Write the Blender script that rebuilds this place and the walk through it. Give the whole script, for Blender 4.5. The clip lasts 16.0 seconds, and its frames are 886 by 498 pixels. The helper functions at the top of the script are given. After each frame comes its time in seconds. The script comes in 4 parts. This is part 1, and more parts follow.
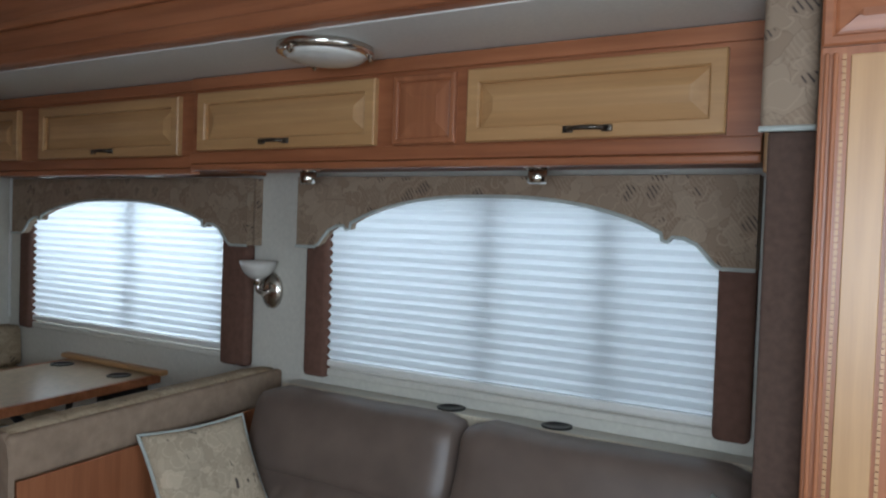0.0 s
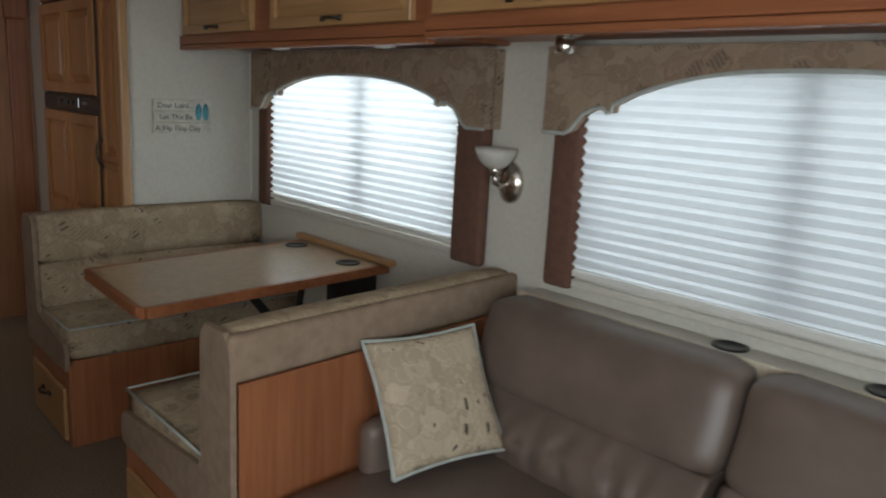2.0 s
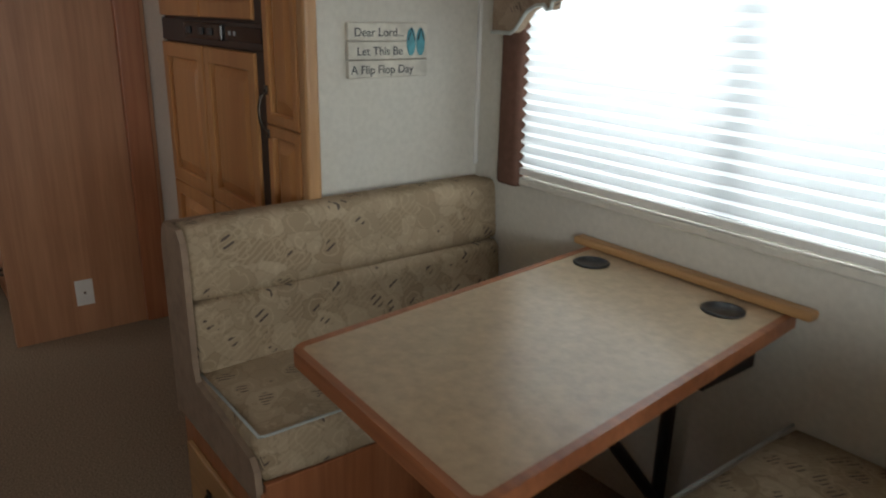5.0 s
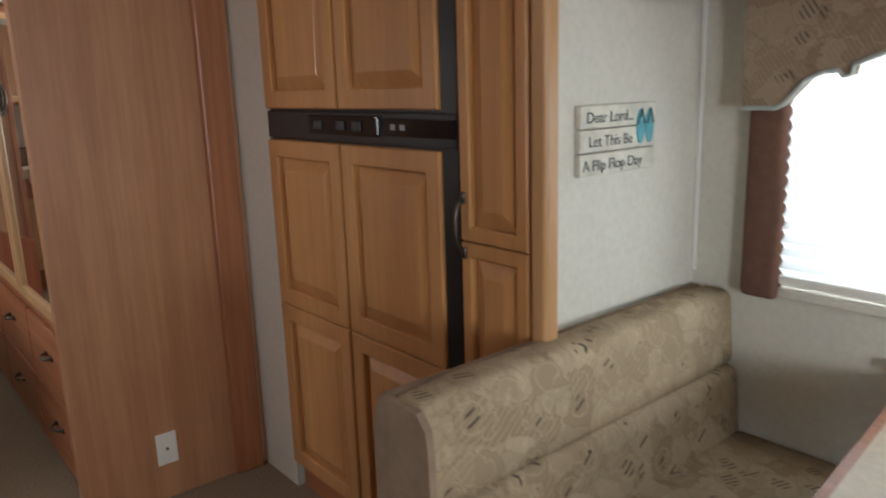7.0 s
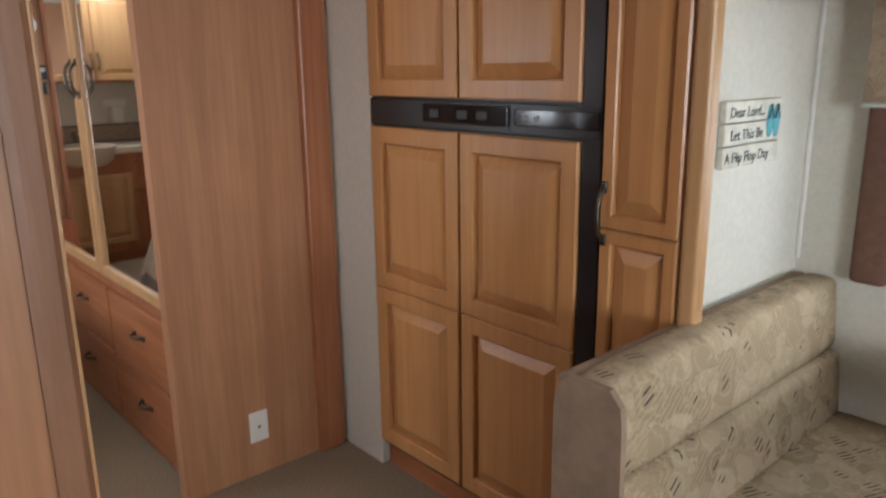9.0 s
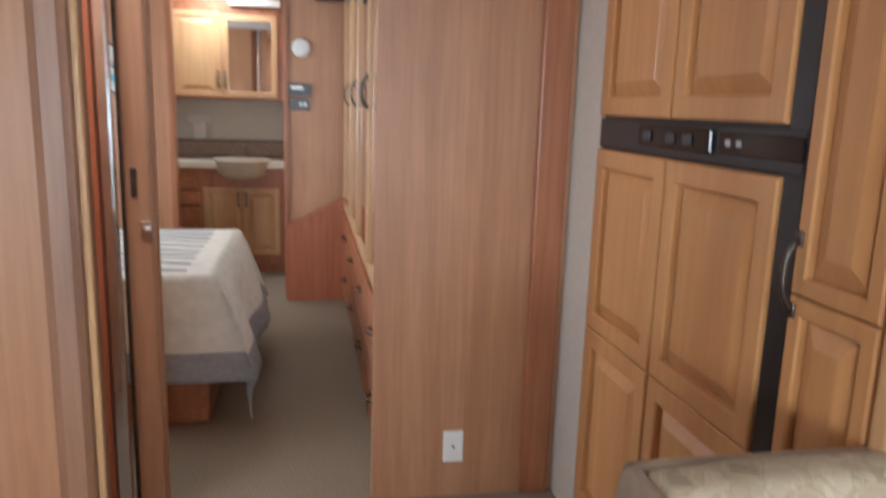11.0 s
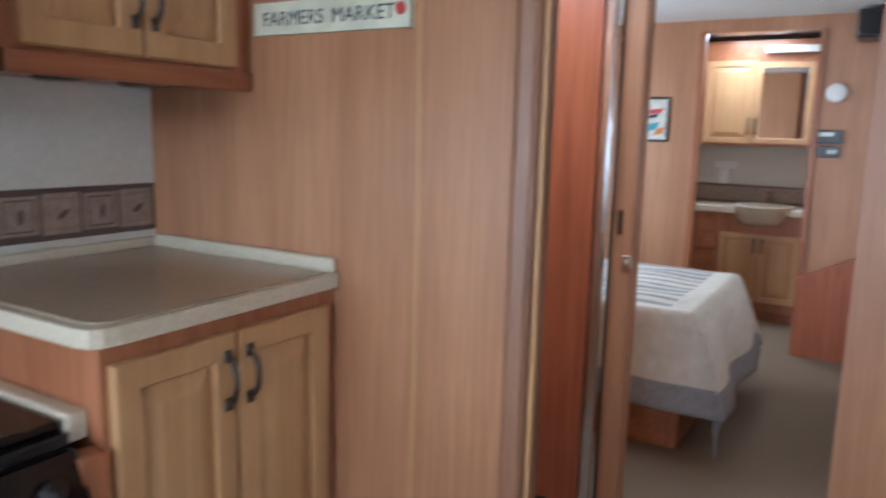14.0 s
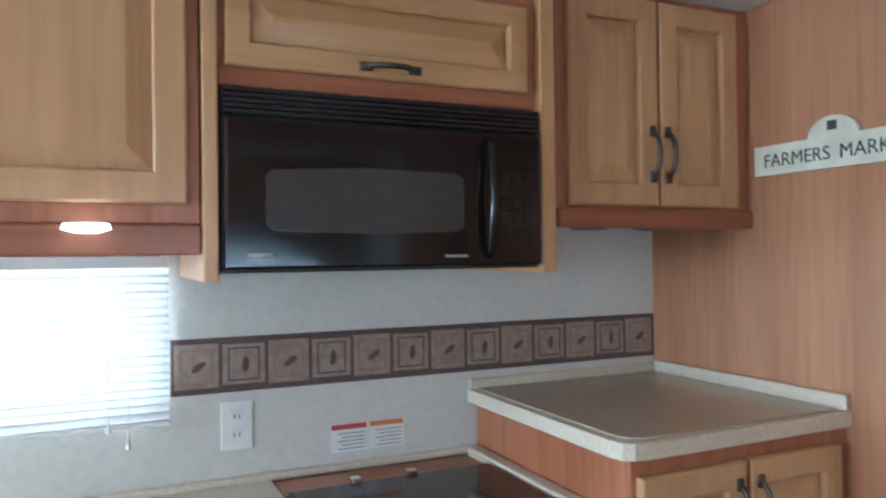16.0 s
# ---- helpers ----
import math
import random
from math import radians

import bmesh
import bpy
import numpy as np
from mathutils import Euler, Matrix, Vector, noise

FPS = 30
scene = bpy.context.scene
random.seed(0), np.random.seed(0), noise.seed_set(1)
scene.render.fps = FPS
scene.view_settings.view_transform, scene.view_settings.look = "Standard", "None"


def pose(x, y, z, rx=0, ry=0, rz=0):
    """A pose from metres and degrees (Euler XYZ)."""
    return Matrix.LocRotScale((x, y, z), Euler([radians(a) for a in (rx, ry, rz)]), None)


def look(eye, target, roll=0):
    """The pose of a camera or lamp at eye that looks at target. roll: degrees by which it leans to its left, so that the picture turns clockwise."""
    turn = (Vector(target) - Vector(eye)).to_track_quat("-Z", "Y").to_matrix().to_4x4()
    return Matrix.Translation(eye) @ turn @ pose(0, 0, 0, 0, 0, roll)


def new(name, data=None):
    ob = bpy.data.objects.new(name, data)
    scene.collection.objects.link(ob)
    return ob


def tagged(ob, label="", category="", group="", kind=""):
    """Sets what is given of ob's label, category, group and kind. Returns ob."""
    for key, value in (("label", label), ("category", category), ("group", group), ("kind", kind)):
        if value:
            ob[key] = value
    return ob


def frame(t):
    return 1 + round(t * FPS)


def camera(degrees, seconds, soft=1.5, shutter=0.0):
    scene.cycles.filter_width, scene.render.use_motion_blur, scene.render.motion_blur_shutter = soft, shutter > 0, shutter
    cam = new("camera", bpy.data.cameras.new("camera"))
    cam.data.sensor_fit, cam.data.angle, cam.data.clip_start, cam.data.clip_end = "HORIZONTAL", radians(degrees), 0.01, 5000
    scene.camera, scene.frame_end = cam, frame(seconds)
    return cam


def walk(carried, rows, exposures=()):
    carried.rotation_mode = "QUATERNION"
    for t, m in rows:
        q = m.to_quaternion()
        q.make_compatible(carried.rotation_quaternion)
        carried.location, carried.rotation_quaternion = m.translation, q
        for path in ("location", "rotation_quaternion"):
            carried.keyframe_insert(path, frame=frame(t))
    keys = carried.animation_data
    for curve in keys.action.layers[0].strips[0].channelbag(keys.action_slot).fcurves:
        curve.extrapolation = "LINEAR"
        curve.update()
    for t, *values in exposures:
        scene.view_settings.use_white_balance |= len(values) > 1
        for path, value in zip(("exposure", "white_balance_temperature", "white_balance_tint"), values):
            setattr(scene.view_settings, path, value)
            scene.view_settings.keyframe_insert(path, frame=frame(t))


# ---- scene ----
cam = camera(62.6, 16.0, 2.0, 0.4)
PATH = [
    (0, (0.033, 0.032, 1.43), (-0.963, 1.765, 1.374), 2.0),
    (0.5, (0.007, 0.023, 1.437), (-1.004, 1.736, 1.225), 2.2),
    (1, (-0.018, 0.071, 1.421), (-1.128, 1.686, 1.02), 2.1),
    (1.5, (-0.087, 0.259, 1.451), (-1.415, 1.71, 1.092), 3.6),
    (2, (-0.317, 0.332, 1.431), (-1.745, 1.672, 1.027), 3.1),
    (2.5, (-0.599, 0.287, 1.442), (-1.989, 1.636, 0.942), 1.1),
    (3, (-0.873, 0.379, 1.419), (-2.296, 1.661, 0.843), 0.8),
    (3.5, (-1.169, 0.446, 1.429), (-2.646, 1.66, 0.842), 2.1),
    (3.7, (-1.286, 0.453, 1.424), (-2.758, 1.67, 0.831), 0.6),
    (5.8, (-2.19, 0.614, 1.399), (-3.704, 1.76, 0.77), 1.7),
    (6, (-2.278, 0.563, 1.4), (-3.784, 1.732, 0.796), 0.5),
    (6.5, (-2.471, 0.466, 1.419), (-3.985, 1.669, 0.907), 0.3),
    (7, (-2.703, 0.407, 1.413), (-4.205, 1.653, 0.974), -1.8),
    (7.5, (-2.832, 0.285, 1.448), (-4.33, 1.563, 1.097), 0.4),
    (8, (-2.869, 0.114, 1.471), (-4.302, 1.489, 1.237), -0.9),
    (8.5, (-2.893, 0.052, 1.468), (-4.314, 1.429, 1.177), -0.5),
    (8.7, (-2.902, 0.051, 1.46), (-4.322, 1.407, 1.078), -0.9),
    (10.8, (-2.838, 0.58, 1.352), (-4.687, 1.048, 0.775), 0.6),
    (11, (-2.817, 0.645, 1.37), (-4.747, 1.013, 0.985), 1.8),
    (11.5, (-2.79, 0.725, 1.404), (-4.764, 0.926, 1.152), -0.1),
    (12, (-2.787, 0.784, 1.412), (-4.772, 0.742, 1.168), -0.2),
    (12.5, (-2.843, 0.839, 1.407), (-4.806, 0.548, 1.162), 0.2),
    (13, (-2.834, 0.878, 1.397), (-4.763, 0.417, 1.145), 0.8),
    (13.5, (-2.741, 0.896, 1.41), (-4.624, 0.27, 1.156), 1.1),
    (14, (-2.62, 0.901, 1.414), (-4.319, -0.105, 1.097), 1.5),
    (14.5, (-2.519, 0.9, 1.399), (-3.992, -0.384, 0.974), 1.7),
    (15, (-2.449, 0.92, 1.415), (-3.682, -0.627, 1.128), 2.2),
    (15.5, (-2.431, 0.93, 1.432), (-3.435, -0.796, 1.319), -0.3),
    (16, (-2.429, 0.933, 1.441), (-3.268, -0.882, 1.457), -0.7),
]
EXPOSURES = [
    (0, -1.32, 5600, 7), (0.5, -1.65, 5650, 7), (1.5, -1.42, 6100, 8), (2.5, -1.0, 6400, 8), (3.5, -0.68, 6550, 8), (6, -0.72, 6400, 8), (7, 0.08, 6300, 9),
    (8.5, 0.47, 6200, 9), (11, 1.02, 5700, 8), (13, 0.88, 5300, 7), (14, 0.95, 5150, 6), (15, 1.15, 4900, 5), (16, 1.15, 4900, 4),
]
walk(cam, [(t, look(eye, target, roll)) for t, eye, target, roll in PATH], EXPOSURES)

# ---- world and lights ----
world = bpy.data.worlds.new("sky")
scene.world = world
world.use_nodes = True
wn = world.node_tree
sky = wn.nodes.new("ShaderNodeTexSky")
sky.sky_type, sky.sun_disc = "NISHITA", False
sky.sun_elevation, sky.sun_rotation = radians(40), radians(20)
wn.links.new(sky.outputs[0], wn.nodes["Background"].inputs[0])
wn.nodes["Background"].inputs[1].default_value = 0.1


def area_lamp(name, eye, target, w, h, watts, colour=(1, 1, 1)):
    data = bpy.data.lights.new(name, "AREA")
    data.shape, data.size, data.size_y, data.energy, data.color = "RECTANGLE", w, h, watts, colour
    ob = new(name, data)
    ob.matrix_world = look(eye, target)
    return ob


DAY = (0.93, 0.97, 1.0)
area_lamp("window_daylight", (-0.97, 2.6, 1.48), (-0.97, 2.0, 1.15), 1.7, 0.8, 21, DAY)
area_lamp("window_daylight", (-2.86, 2.6, 1.48), (-2.86, 2.0, 1.15), 1.6, 0.8, 35, DAY)
# kitchen window lamp, spread over the opening's widened unseen part
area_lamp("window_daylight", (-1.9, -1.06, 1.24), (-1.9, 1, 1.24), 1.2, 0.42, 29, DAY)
# assumed daylight from the unseen front end, tuned to light east-facing sides
area_lamp("front_fill_light", (2.55, 0.5, 1.35), (0, 0.5, 1.2), 2.0, 0.95, 62, DAY)
# added lamp in an unseen south opening, lifts the fridge and cabinet fronts
area_lamp("south_fill_light", (0.35, -0.93, 1.35), (0.35, 1, 1.25), 1.3, 0.8, 98, DAY)
# added lamp that brightens the dark side passage; no skylight is known there
area_lamp("passage_fill_light", (-4.6, -0.3, 2.20), (-4.6, -0.3, 0), 0.4, 0.4, 9, DAY)
area_lamp("bedroom_window_daylight", (-6.5, -1.66, 1.35), (-6.5, 0, 1.0), 1.2, 0.7, 25, DAY)
area_lamp("skylight_daylight", (-8.45, 0.0, 2.19), (-8.45, 0.0, 0), 0.4, 0.4, 7, DAY)


# ---- materials ----
def material(name, rough=0.5, metal=0.0, spec=0.5):
    m = bpy.data.materials.new(name)
    m.use_nodes = True
    b = m.node_tree.nodes["Principled BSDF"]
    b.inputs["Roughness"].default_value, b.inputs["Metallic"].default_value = rough, metal
    b.inputs["Specular IOR Level"].default_value = spec
    return m, m.node_tree, b


def coords(nt, scale, turn=(0, 0, 0)):
    tc, mp = nt.nodes.new("ShaderNodeTexCoord"), nt.nodes.new("ShaderNodeMapping")
    mp.inputs["Scale"].default_value, mp.inputs["Rotation"].default_value = scale, turn
    nt.links.new(tc.outputs["Object"], mp.inputs[0])
    return mp.outputs[0]


def noise_tex(nt, vec, scale, detail=4, rough=0.5):
    n = nt.nodes.new("ShaderNodeTexNoise")
    n.inputs["Scale"].default_value, n.inputs["Detail"].default_value, n.inputs["Roughness"].default_value = scale, detail, rough
    nt.links.new(vec, n.inputs["Vector"])
    return n.outputs[0]


def ramp(nt, fac, stops):
    r = nt.nodes.new("ShaderNodeValToRGB")
    while len(r.color_ramp.elements) < len(stops):
        r.color_ramp.elements.new(0.5)
    for e, (p, c) in zip(r.color_ramp.elements, stops):
        e.position, e.color = p, (*c, 1)
    nt.links.new(fac, r.inputs[0])
    return r.outputs[0]


def mixed(nt, fac, a, b, mode="MIX"):
    m = nt.nodes.new("ShaderNodeMix")
    m.data_type, m.blend_type = "RGBA", mode
    for socket, value in ((m.inputs[0], fac), (m.inputs[6], a), (m.inputs[7], b)):
        if isinstance(value, (int, float)):
            socket.default_value = value
        elif isinstance(value, tuple):
            socket.default_value = (*value, 1)
        else:
            nt.links.new(value, socket)
    return m.outputs[2]


def bump(nt, b, height, strength, distance=0.002):
    n = nt.nodes.new("ShaderNodeBump")
    n.inputs["Strength"].default_value, n.inputs["Distance"].default_value = strength, distance
    nt.links.new(height, n.inputs["Height"])
    nt.links.new(n.outputs[0], b.inputs["Normal"])


def plain(name, colour, rough=0.5, metal=0.0, spec=0.5, vary=0.12, scale=30, relief=0.05):
    m, nt, b = material(name, rough, metal, spec)
    n = noise_tex(nt, coords(nt, (1, 1, 1)), scale, 5)
    lo, hi = tuple(c * (1 - vary) for c in colour), tuple(min(1, c * (1 + vary)) for c in colour)
    nt.links.new(ramp(nt, n, [(0.3, lo), (0.7, hi)]), b.inputs["Base Color"])
    bump(nt, b, n, relief)
    return m


def wood(name, dark, light, along, rough=0.35, fine=45.0, broad=7.0, depth=0.8):
    m, nt, b = material(name, rough)
    s = {"x": (0.05, 1, 1), "y": (1, 0.05, 1), "z": (1, 1, 0.05)}[along]
    vec = coords(nt, s)
    g = noise_tex(nt, vec, fine, 6, 0.6)
    w = noise_tex(nt, vec, broad, 3, 0.6)
    blot = noise_tex(nt, coords(nt, (1, 1, 1)), 3.0, 3)
    base = ramp(nt, w, [(0.3, dark), (0.7, light)])
    grain = ramp(nt, g, [(0.35, (0.72, 0.68, 0.64)), (0.65, (1.08, 1.08, 1.08))])
    c = mixed(nt, depth, base, grain, "MULTIPLY")
    c = mixed(nt, 0.25, c, ramp(nt, blot, [(0.3, (0.7, 0.65, 0.6)), (0.7, (1.1, 1.1, 1.1))]), "MULTIPLY")
    nt.links.new(c, b.inputs["Base Color"])
    bump(nt, b, g, 0.08)
    return m


CHERRY_Z = wood("cherry_upright_grain", (0.33, 0.122, 0.053), (0.42, 0.172, 0.08), "z")
CHERRY_X = wood("cherry_level_grain", (0.31, 0.112, 0.048), (0.42, 0.165, 0.072), "x")
RED_PANEL = wood("dark_cherry_panel", (0.36, 0.108, 0.045), (0.43, 0.135, 0.058), "z")
WALLBOARD = wood("wood_grain_wallboard", (0.385, 0.183, 0.092), (0.50, 0.265, 0.142), "z", 0.40, 60, 8, 0.45)
MAPLE_X = wood("maple_level_grain", (0.43, 0.235, 0.095), (0.54, 0.325, 0.145), "x", 0.35, 50, 5, 0.45)
MAPLE_Z = wood("maple_upright_grain", (0.48, 0.275, 0.125), (0.58, 0.355, 0.17), "z", 0.35, 50, 5, 0.4)
FRIDGE_WOOD = wood("stained_maple", (0.44, 0.205, 0.075), (0.54, 0.28, 0.11), "z", 0.3, 50, 5, 0.4)
TRIM_BROWN = wood("brown_wood_trim", (0.24, 0.115, 0.062), (0.31, 0.155, 0.088), "z", 0.42)
LAMINATE = plain("cream_laminate", (0.62, 0.55, 0.42), 0.3, vary=0.1, scale=120, relief=0.0)
TABLE_TOP = plain("maple_print_laminate", (0.47, 0.36, 0.235), 0.3, vary=0.13, scale=38, relief=0.0)
WALLPAPER = plain("pale_wallpaper", (0.62, 0.60, 0.53), 0.7, vary=0.05, scale=60, relief=0.1)
CEILING = plain("white_ceiling_vinyl", (0.68, 0.67, 0.63), 0.65, vary=0.04, scale=90, relief=0.1)
CARPET = plain("brown_carpet", (0.235, 0.178, 0.122), 0.95, spec=0.1, vary=0.35, scale=160, relief=0.9)
LEATHER = plain("taupe_leather", (0.15, 0.112, 0.09), 0.41, vary=0.12, scale=9, relief=0.12)
SUEDE = plain("tan_suede", (0.29, 0.212, 0.15), 0.9, spec=0.1, vary=0.14, scale=25, relief=0.2)
BROWN_CLOTH = plain("brown_padded_cloth", (0.155, 0.085, 0.062), 0.85, spec=0.15, vary=0.12, scale=40, relief=0.2)
DARK_CLOTH = plain("dark_brown_cloth", (0.10, 0.065, 0.05), 0.9, spec=0.1, vary=0.15, scale=60, relief=0.2)
PIPING = plain("pale_blue_piping", (0.42, 0.45, 0.42), 0.7)
BLACK = plain("black_plastic", (0.012, 0.012, 0.013), 0.3, vary=0.05, relief=0.0)
GLOSS_BLACK = plain("black_glass", (0.008, 0.008, 0.009), 0.1, vary=0.05, relief=0.0)
BLACK_METAL = plain("black_steel", (0.02, 0.02, 0.02), 0.45)
WINDOW_GREY = plain("smoky_oven_glass", (0.05, 0.048, 0.046), 0.1, vary=0.1, relief=0.0)
CHROME = plain("brushed_nickel", (0.62, 0.58, 0.53), 0.22, 1.0, vary=0.06, relief=0.02)
PEWTER = plain("aged_pewter", (0.10, 0.085, 0.07), 0.35, 0.85, vary=0.3, scale=60)
BRIGHT_ALU = plain("dented_bright_aluminium", (0.72, 0.74, 0.77), 0.16, 1.0, vary=0.08, scale=14, relief=0.9)
WHITE = plain("white_plastic", (0.75, 0.74, 0.70), 0.4, vary=0.03, relief=0.0)
FROST = plain("frosted_glass_shade", (0.62, 0.60, 0.55), 0.25, vary=0.05, relief=0.0)
CREAM_PAINT = plain("cream_sign_paint", (0.66, 0.66, 0.52), 0.6, vary=0.14, scale=18)
SIGN_WHITE = plain("weathered_white_board", (0.60, 0.58, 0.50), 0.7, vary=0.18, scale=22)
INK = plain("dark_lettering", (0.05, 0.06, 0.065), 0.7)
TEAL = plain("teal_paint", (0.10, 0.34, 0.40), 0.7, vary=0.25)
RED_PAINT = plain("red_paint", (0.50, 0.06, 0.05), 0.6)
ORANGE_PAINT = plain("orange_print", (0.60, 0.20, 0.05), 0.6)
GREY_PRINT = plain("grey_print", (0.30, 0.30, 0.31), 0.7)
BLANKET = plain("cream_quilt", (0.66, 0.61, 0.52), 0.9, spec=0.1, vary=0.08, scale=20, relief=0.4)
GREY_QUILT = plain("grey_quilt", (0.30, 0.29, 0.29), 0.9, spec=0.1, vary=0.12, scale=40, relief=0.4)
TILE_TAN = plain("tan_border_print", (0.30, 0.225, 0.175), 0.6, vary=0.2, scale=45)
TILE_DARK = plain("dark_border_print", (0.105, 0.068, 0.055), 0.6, vary=0.15)
ALU = plain("window_aluminium", (0.12, 0.12, 0.12), 0.5, 0.4)


def print_fabric(name, base, pale, scale):
    m, nt, b = material(name, 0.85, 0.0, 0.15)
    vec = coords(nt, (1, 1, 1))
    wob = noise_tex(nt, vec, 24, 2)
    add = nt.nodes.new("ShaderNodeVectorMath")
    add.operation = "MULTIPLY_ADD"
    nt.links.new(wob, add.inputs[0])
    add.inputs[1].default_value = (0.075, -0.06, 0.07)
    nt.links.new(vec, add.inputs[2])
    edge = nt.nodes.new("ShaderNodeTexVoronoi")
    edge.feature = "DISTANCE_TO_EDGE"
    cell = nt.nodes.new("ShaderNodeTexVoronoi")
    for v in (edge, cell):
        v.inputs["Scale"].default_value = scale
        nt.links.new(add.outputs[0], v.inputs["Vector"])
    ribs = nt.nodes.new("ShaderNodeTexWave")
    ribs.inputs["Scale"].default_value, ribs.inputs["Distortion"].default_value = scale * 2.6, 3.5
    nt.links.new(coords(nt, (1, 1, 0.7), (0.6, 0.5, 0.7)), ribs.inputs[0])
    sep = nt.nodes.new("ShaderNodeSeparateColor")
    nt.links.new(cell.outputs["Color"], sep.inputs[0])
    tint = ramp(nt, sep.outputs[0], [(0.0, tuple(c * 0.93 for c in base)), (1.0, pale)])
    line = ramp(nt, cell.outputs["Distance"], [(0.40, (0, 0, 0)), (0.44, (0.55, 0.55, 0.55)), (0.48, (0, 0, 0))])
    c = mixed(nt, line, tint, tuple(min(1, q * 1.25) for q in pale))
    rim = ramp(nt, edge.outputs[0], [(0.0, (0.4, 0.4, 0.4)), (0.035, (0, 0, 0))])
    c = mixed(nt, rim, c, tuple(q * 0.6 for q in base))
    ribmask = ramp(nt, ribs.outputs[1], [(0.62, (0, 0, 0)), (0.75, (1, 1, 1))])
    few = ramp(nt, sep.outputs[1], [(0.45, (0, 0, 0)), (0.5, (1, 1, 1))])
    c = mixed(nt, mixed(nt, 1.0, mixed(nt, 1.0, ribmask, few, "MULTIPLY"), (0.38, 0.38, 0.38), "MULTIPLY"), c, tuple(min(1, q * 1.1) for q in pale))
    dash = nt.nodes.new("ShaderNodeTexWave")
    dash.inputs["Scale"].default_value, dash.inputs["Distortion"].default_value = scale * 2.6, 0.8
    nt.links.new(coords(nt, (1, 1, 0.5), (0.2, 0.9, 0.4)), dash.inputs[0])
    dmask = ramp(nt, dash.outputs[1], [(0.72, (0, 0, 0)), (0.82, (0.9, 0.9, 0.9))])
    dfew = ramp(nt, sep.outputs[2], [(0.48, (0, 0, 0)), (0.50, (1, 1, 1))])
    near = ramp(nt, cell.outputs["Distance"], [(0.28, (1, 1, 1)), (0.33, (0, 0, 0))])
    dd = mixed(nt, 1.0, mixed(nt, 1.0, dmask, dfew, "MULTIPLY"), near, "MULTIPLY")
    c = mixed(nt, dd, c, (0.07, 0.055, 0.05))
    nt.links.new(c, b.inputs["Base Color"])
    bump(nt, b, noise_tex(nt, vec, 400, 2), 0.25)
    return m


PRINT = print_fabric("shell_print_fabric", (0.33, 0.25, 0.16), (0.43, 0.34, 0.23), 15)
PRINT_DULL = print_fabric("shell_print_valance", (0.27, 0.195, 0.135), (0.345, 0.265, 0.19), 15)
PRINT_PALE = print_fabric("shell_print_pillow", (0.43, 0.35, 0.25), (0.53, 0.44, 0.32), 17)


def shade_cloth(name, through_amount, colour):
    m, nt, b = material(name, 0.8, 0, 0.1)
    b.inputs["Base Color"].default_value = (*colour, 1)
    tr, mix = nt.nodes.new("ShaderNodeBsdfTranslucent"), nt.nodes.new("ShaderNodeMixShader")
    tr.inputs[0].default_value = (*colour, 1)
    mix.inputs[0].default_value = through_amount
    nt.links.new(b.outputs[0], mix.inputs[1])
    nt.links.new(tr.outputs[0], mix.inputs[2])
    nt.links.new(mix.outputs[0], nt.nodes["Material Output"].inputs[0])
    return m


SHADE = shade_cloth("pleated_shade_cloth", 0.6, (0.80, 0.84, 0.85))
SLAT = shade_cloth("white_blind_slat", 0.28, (0.82, 0.82, 0.78))


def glowing(name, colour, strength):
    m, nt, b = material(name, 0.4)
    b.inputs["Base Color"].default_value = (0.8, 0.8, 0.75, 1)
    b.inputs["Emission Color"].default_value, b.inputs["Emission Strength"].default_value = (*colour, 1), strength
    return m


LIT_GLASS = glowing("lit_lamp_glass", (1.0, 0.9, 0.72), 4.0)
PUCK_LIT = glowing("lit_puck_lens", (1.0, 0.98, 0.94), 1.4)
MIRROR, _nt, _b = material("mirror_glass", 0.03, 1.0)
_b.inputs["Base Color"].default_value = (0.82, 0.82, 0.80, 1)
GLASS, _nt, _b = material("window_glass", 0.02)
_b.inputs["Transmission Weight"].default_value, _b.inputs["IOR"].default_value = 1.0, 1.1


# ---- mesh helpers ----
def link(name, bm, mat, parent=None, label=""):
    bmesh.ops.recalc_face_normals(bm, faces=bm.faces)
    me = bpy.data.meshes.new(name)
    bm.to_mesh(me)
    bm.free()
    for m in mat if isinstance(mat, (list, tuple)) else (mat,):
        me.materials.append(m)
    ob = new(name, me)
    if parent is not None:
        attach(ob, parent)
    return tagged(ob, label)


def attach(ob, parent):
    ob.parent = parent
    base = parent.location if parent.parent is None else Vector()
    ob.matrix_parent_inverse = Matrix.Translation(-base)


def part(name, bm, mat, parent, label=""):
    return link(name, bm, mat, parent, label)


def thing(name, at, label, category, group=""):
    e = new(name)
    e.location = at
    e.empty_display_size = 0.1
    return tagged(e, label, category, group)


def structure(name, bm, mat, label, category="structure"):
    return tagged(link(name, bm, mat), label, category, kind="structure")


def box(x0, x1, y0, y1, z0, z1, r=0.0, seg=2, bm=None):
    own = bm is None
    bm = bm or bmesh.new()
    xs, ys, zs = sorted((x0, x1)), sorted((y0, y1)), sorted((z0, z1))
    v = [bm.verts.new((x, y, z)) for x in xs for y in ys for z in zs]
    f = [bm.faces.new([v[i] for i in q]) for q in ((0, 1, 3, 2), (4, 6, 7, 5), (0, 4, 5, 1), (2, 3, 7, 6), (0, 2, 6, 4), (1, 5, 7, 3))]
    if r > 0:
        edges = list({e for q in f for e in q.edges})
        bmesh.ops.bevel(bm, geom=edges, offset=r, segments=seg, affect="EDGES", profile=0.5)
    return bm


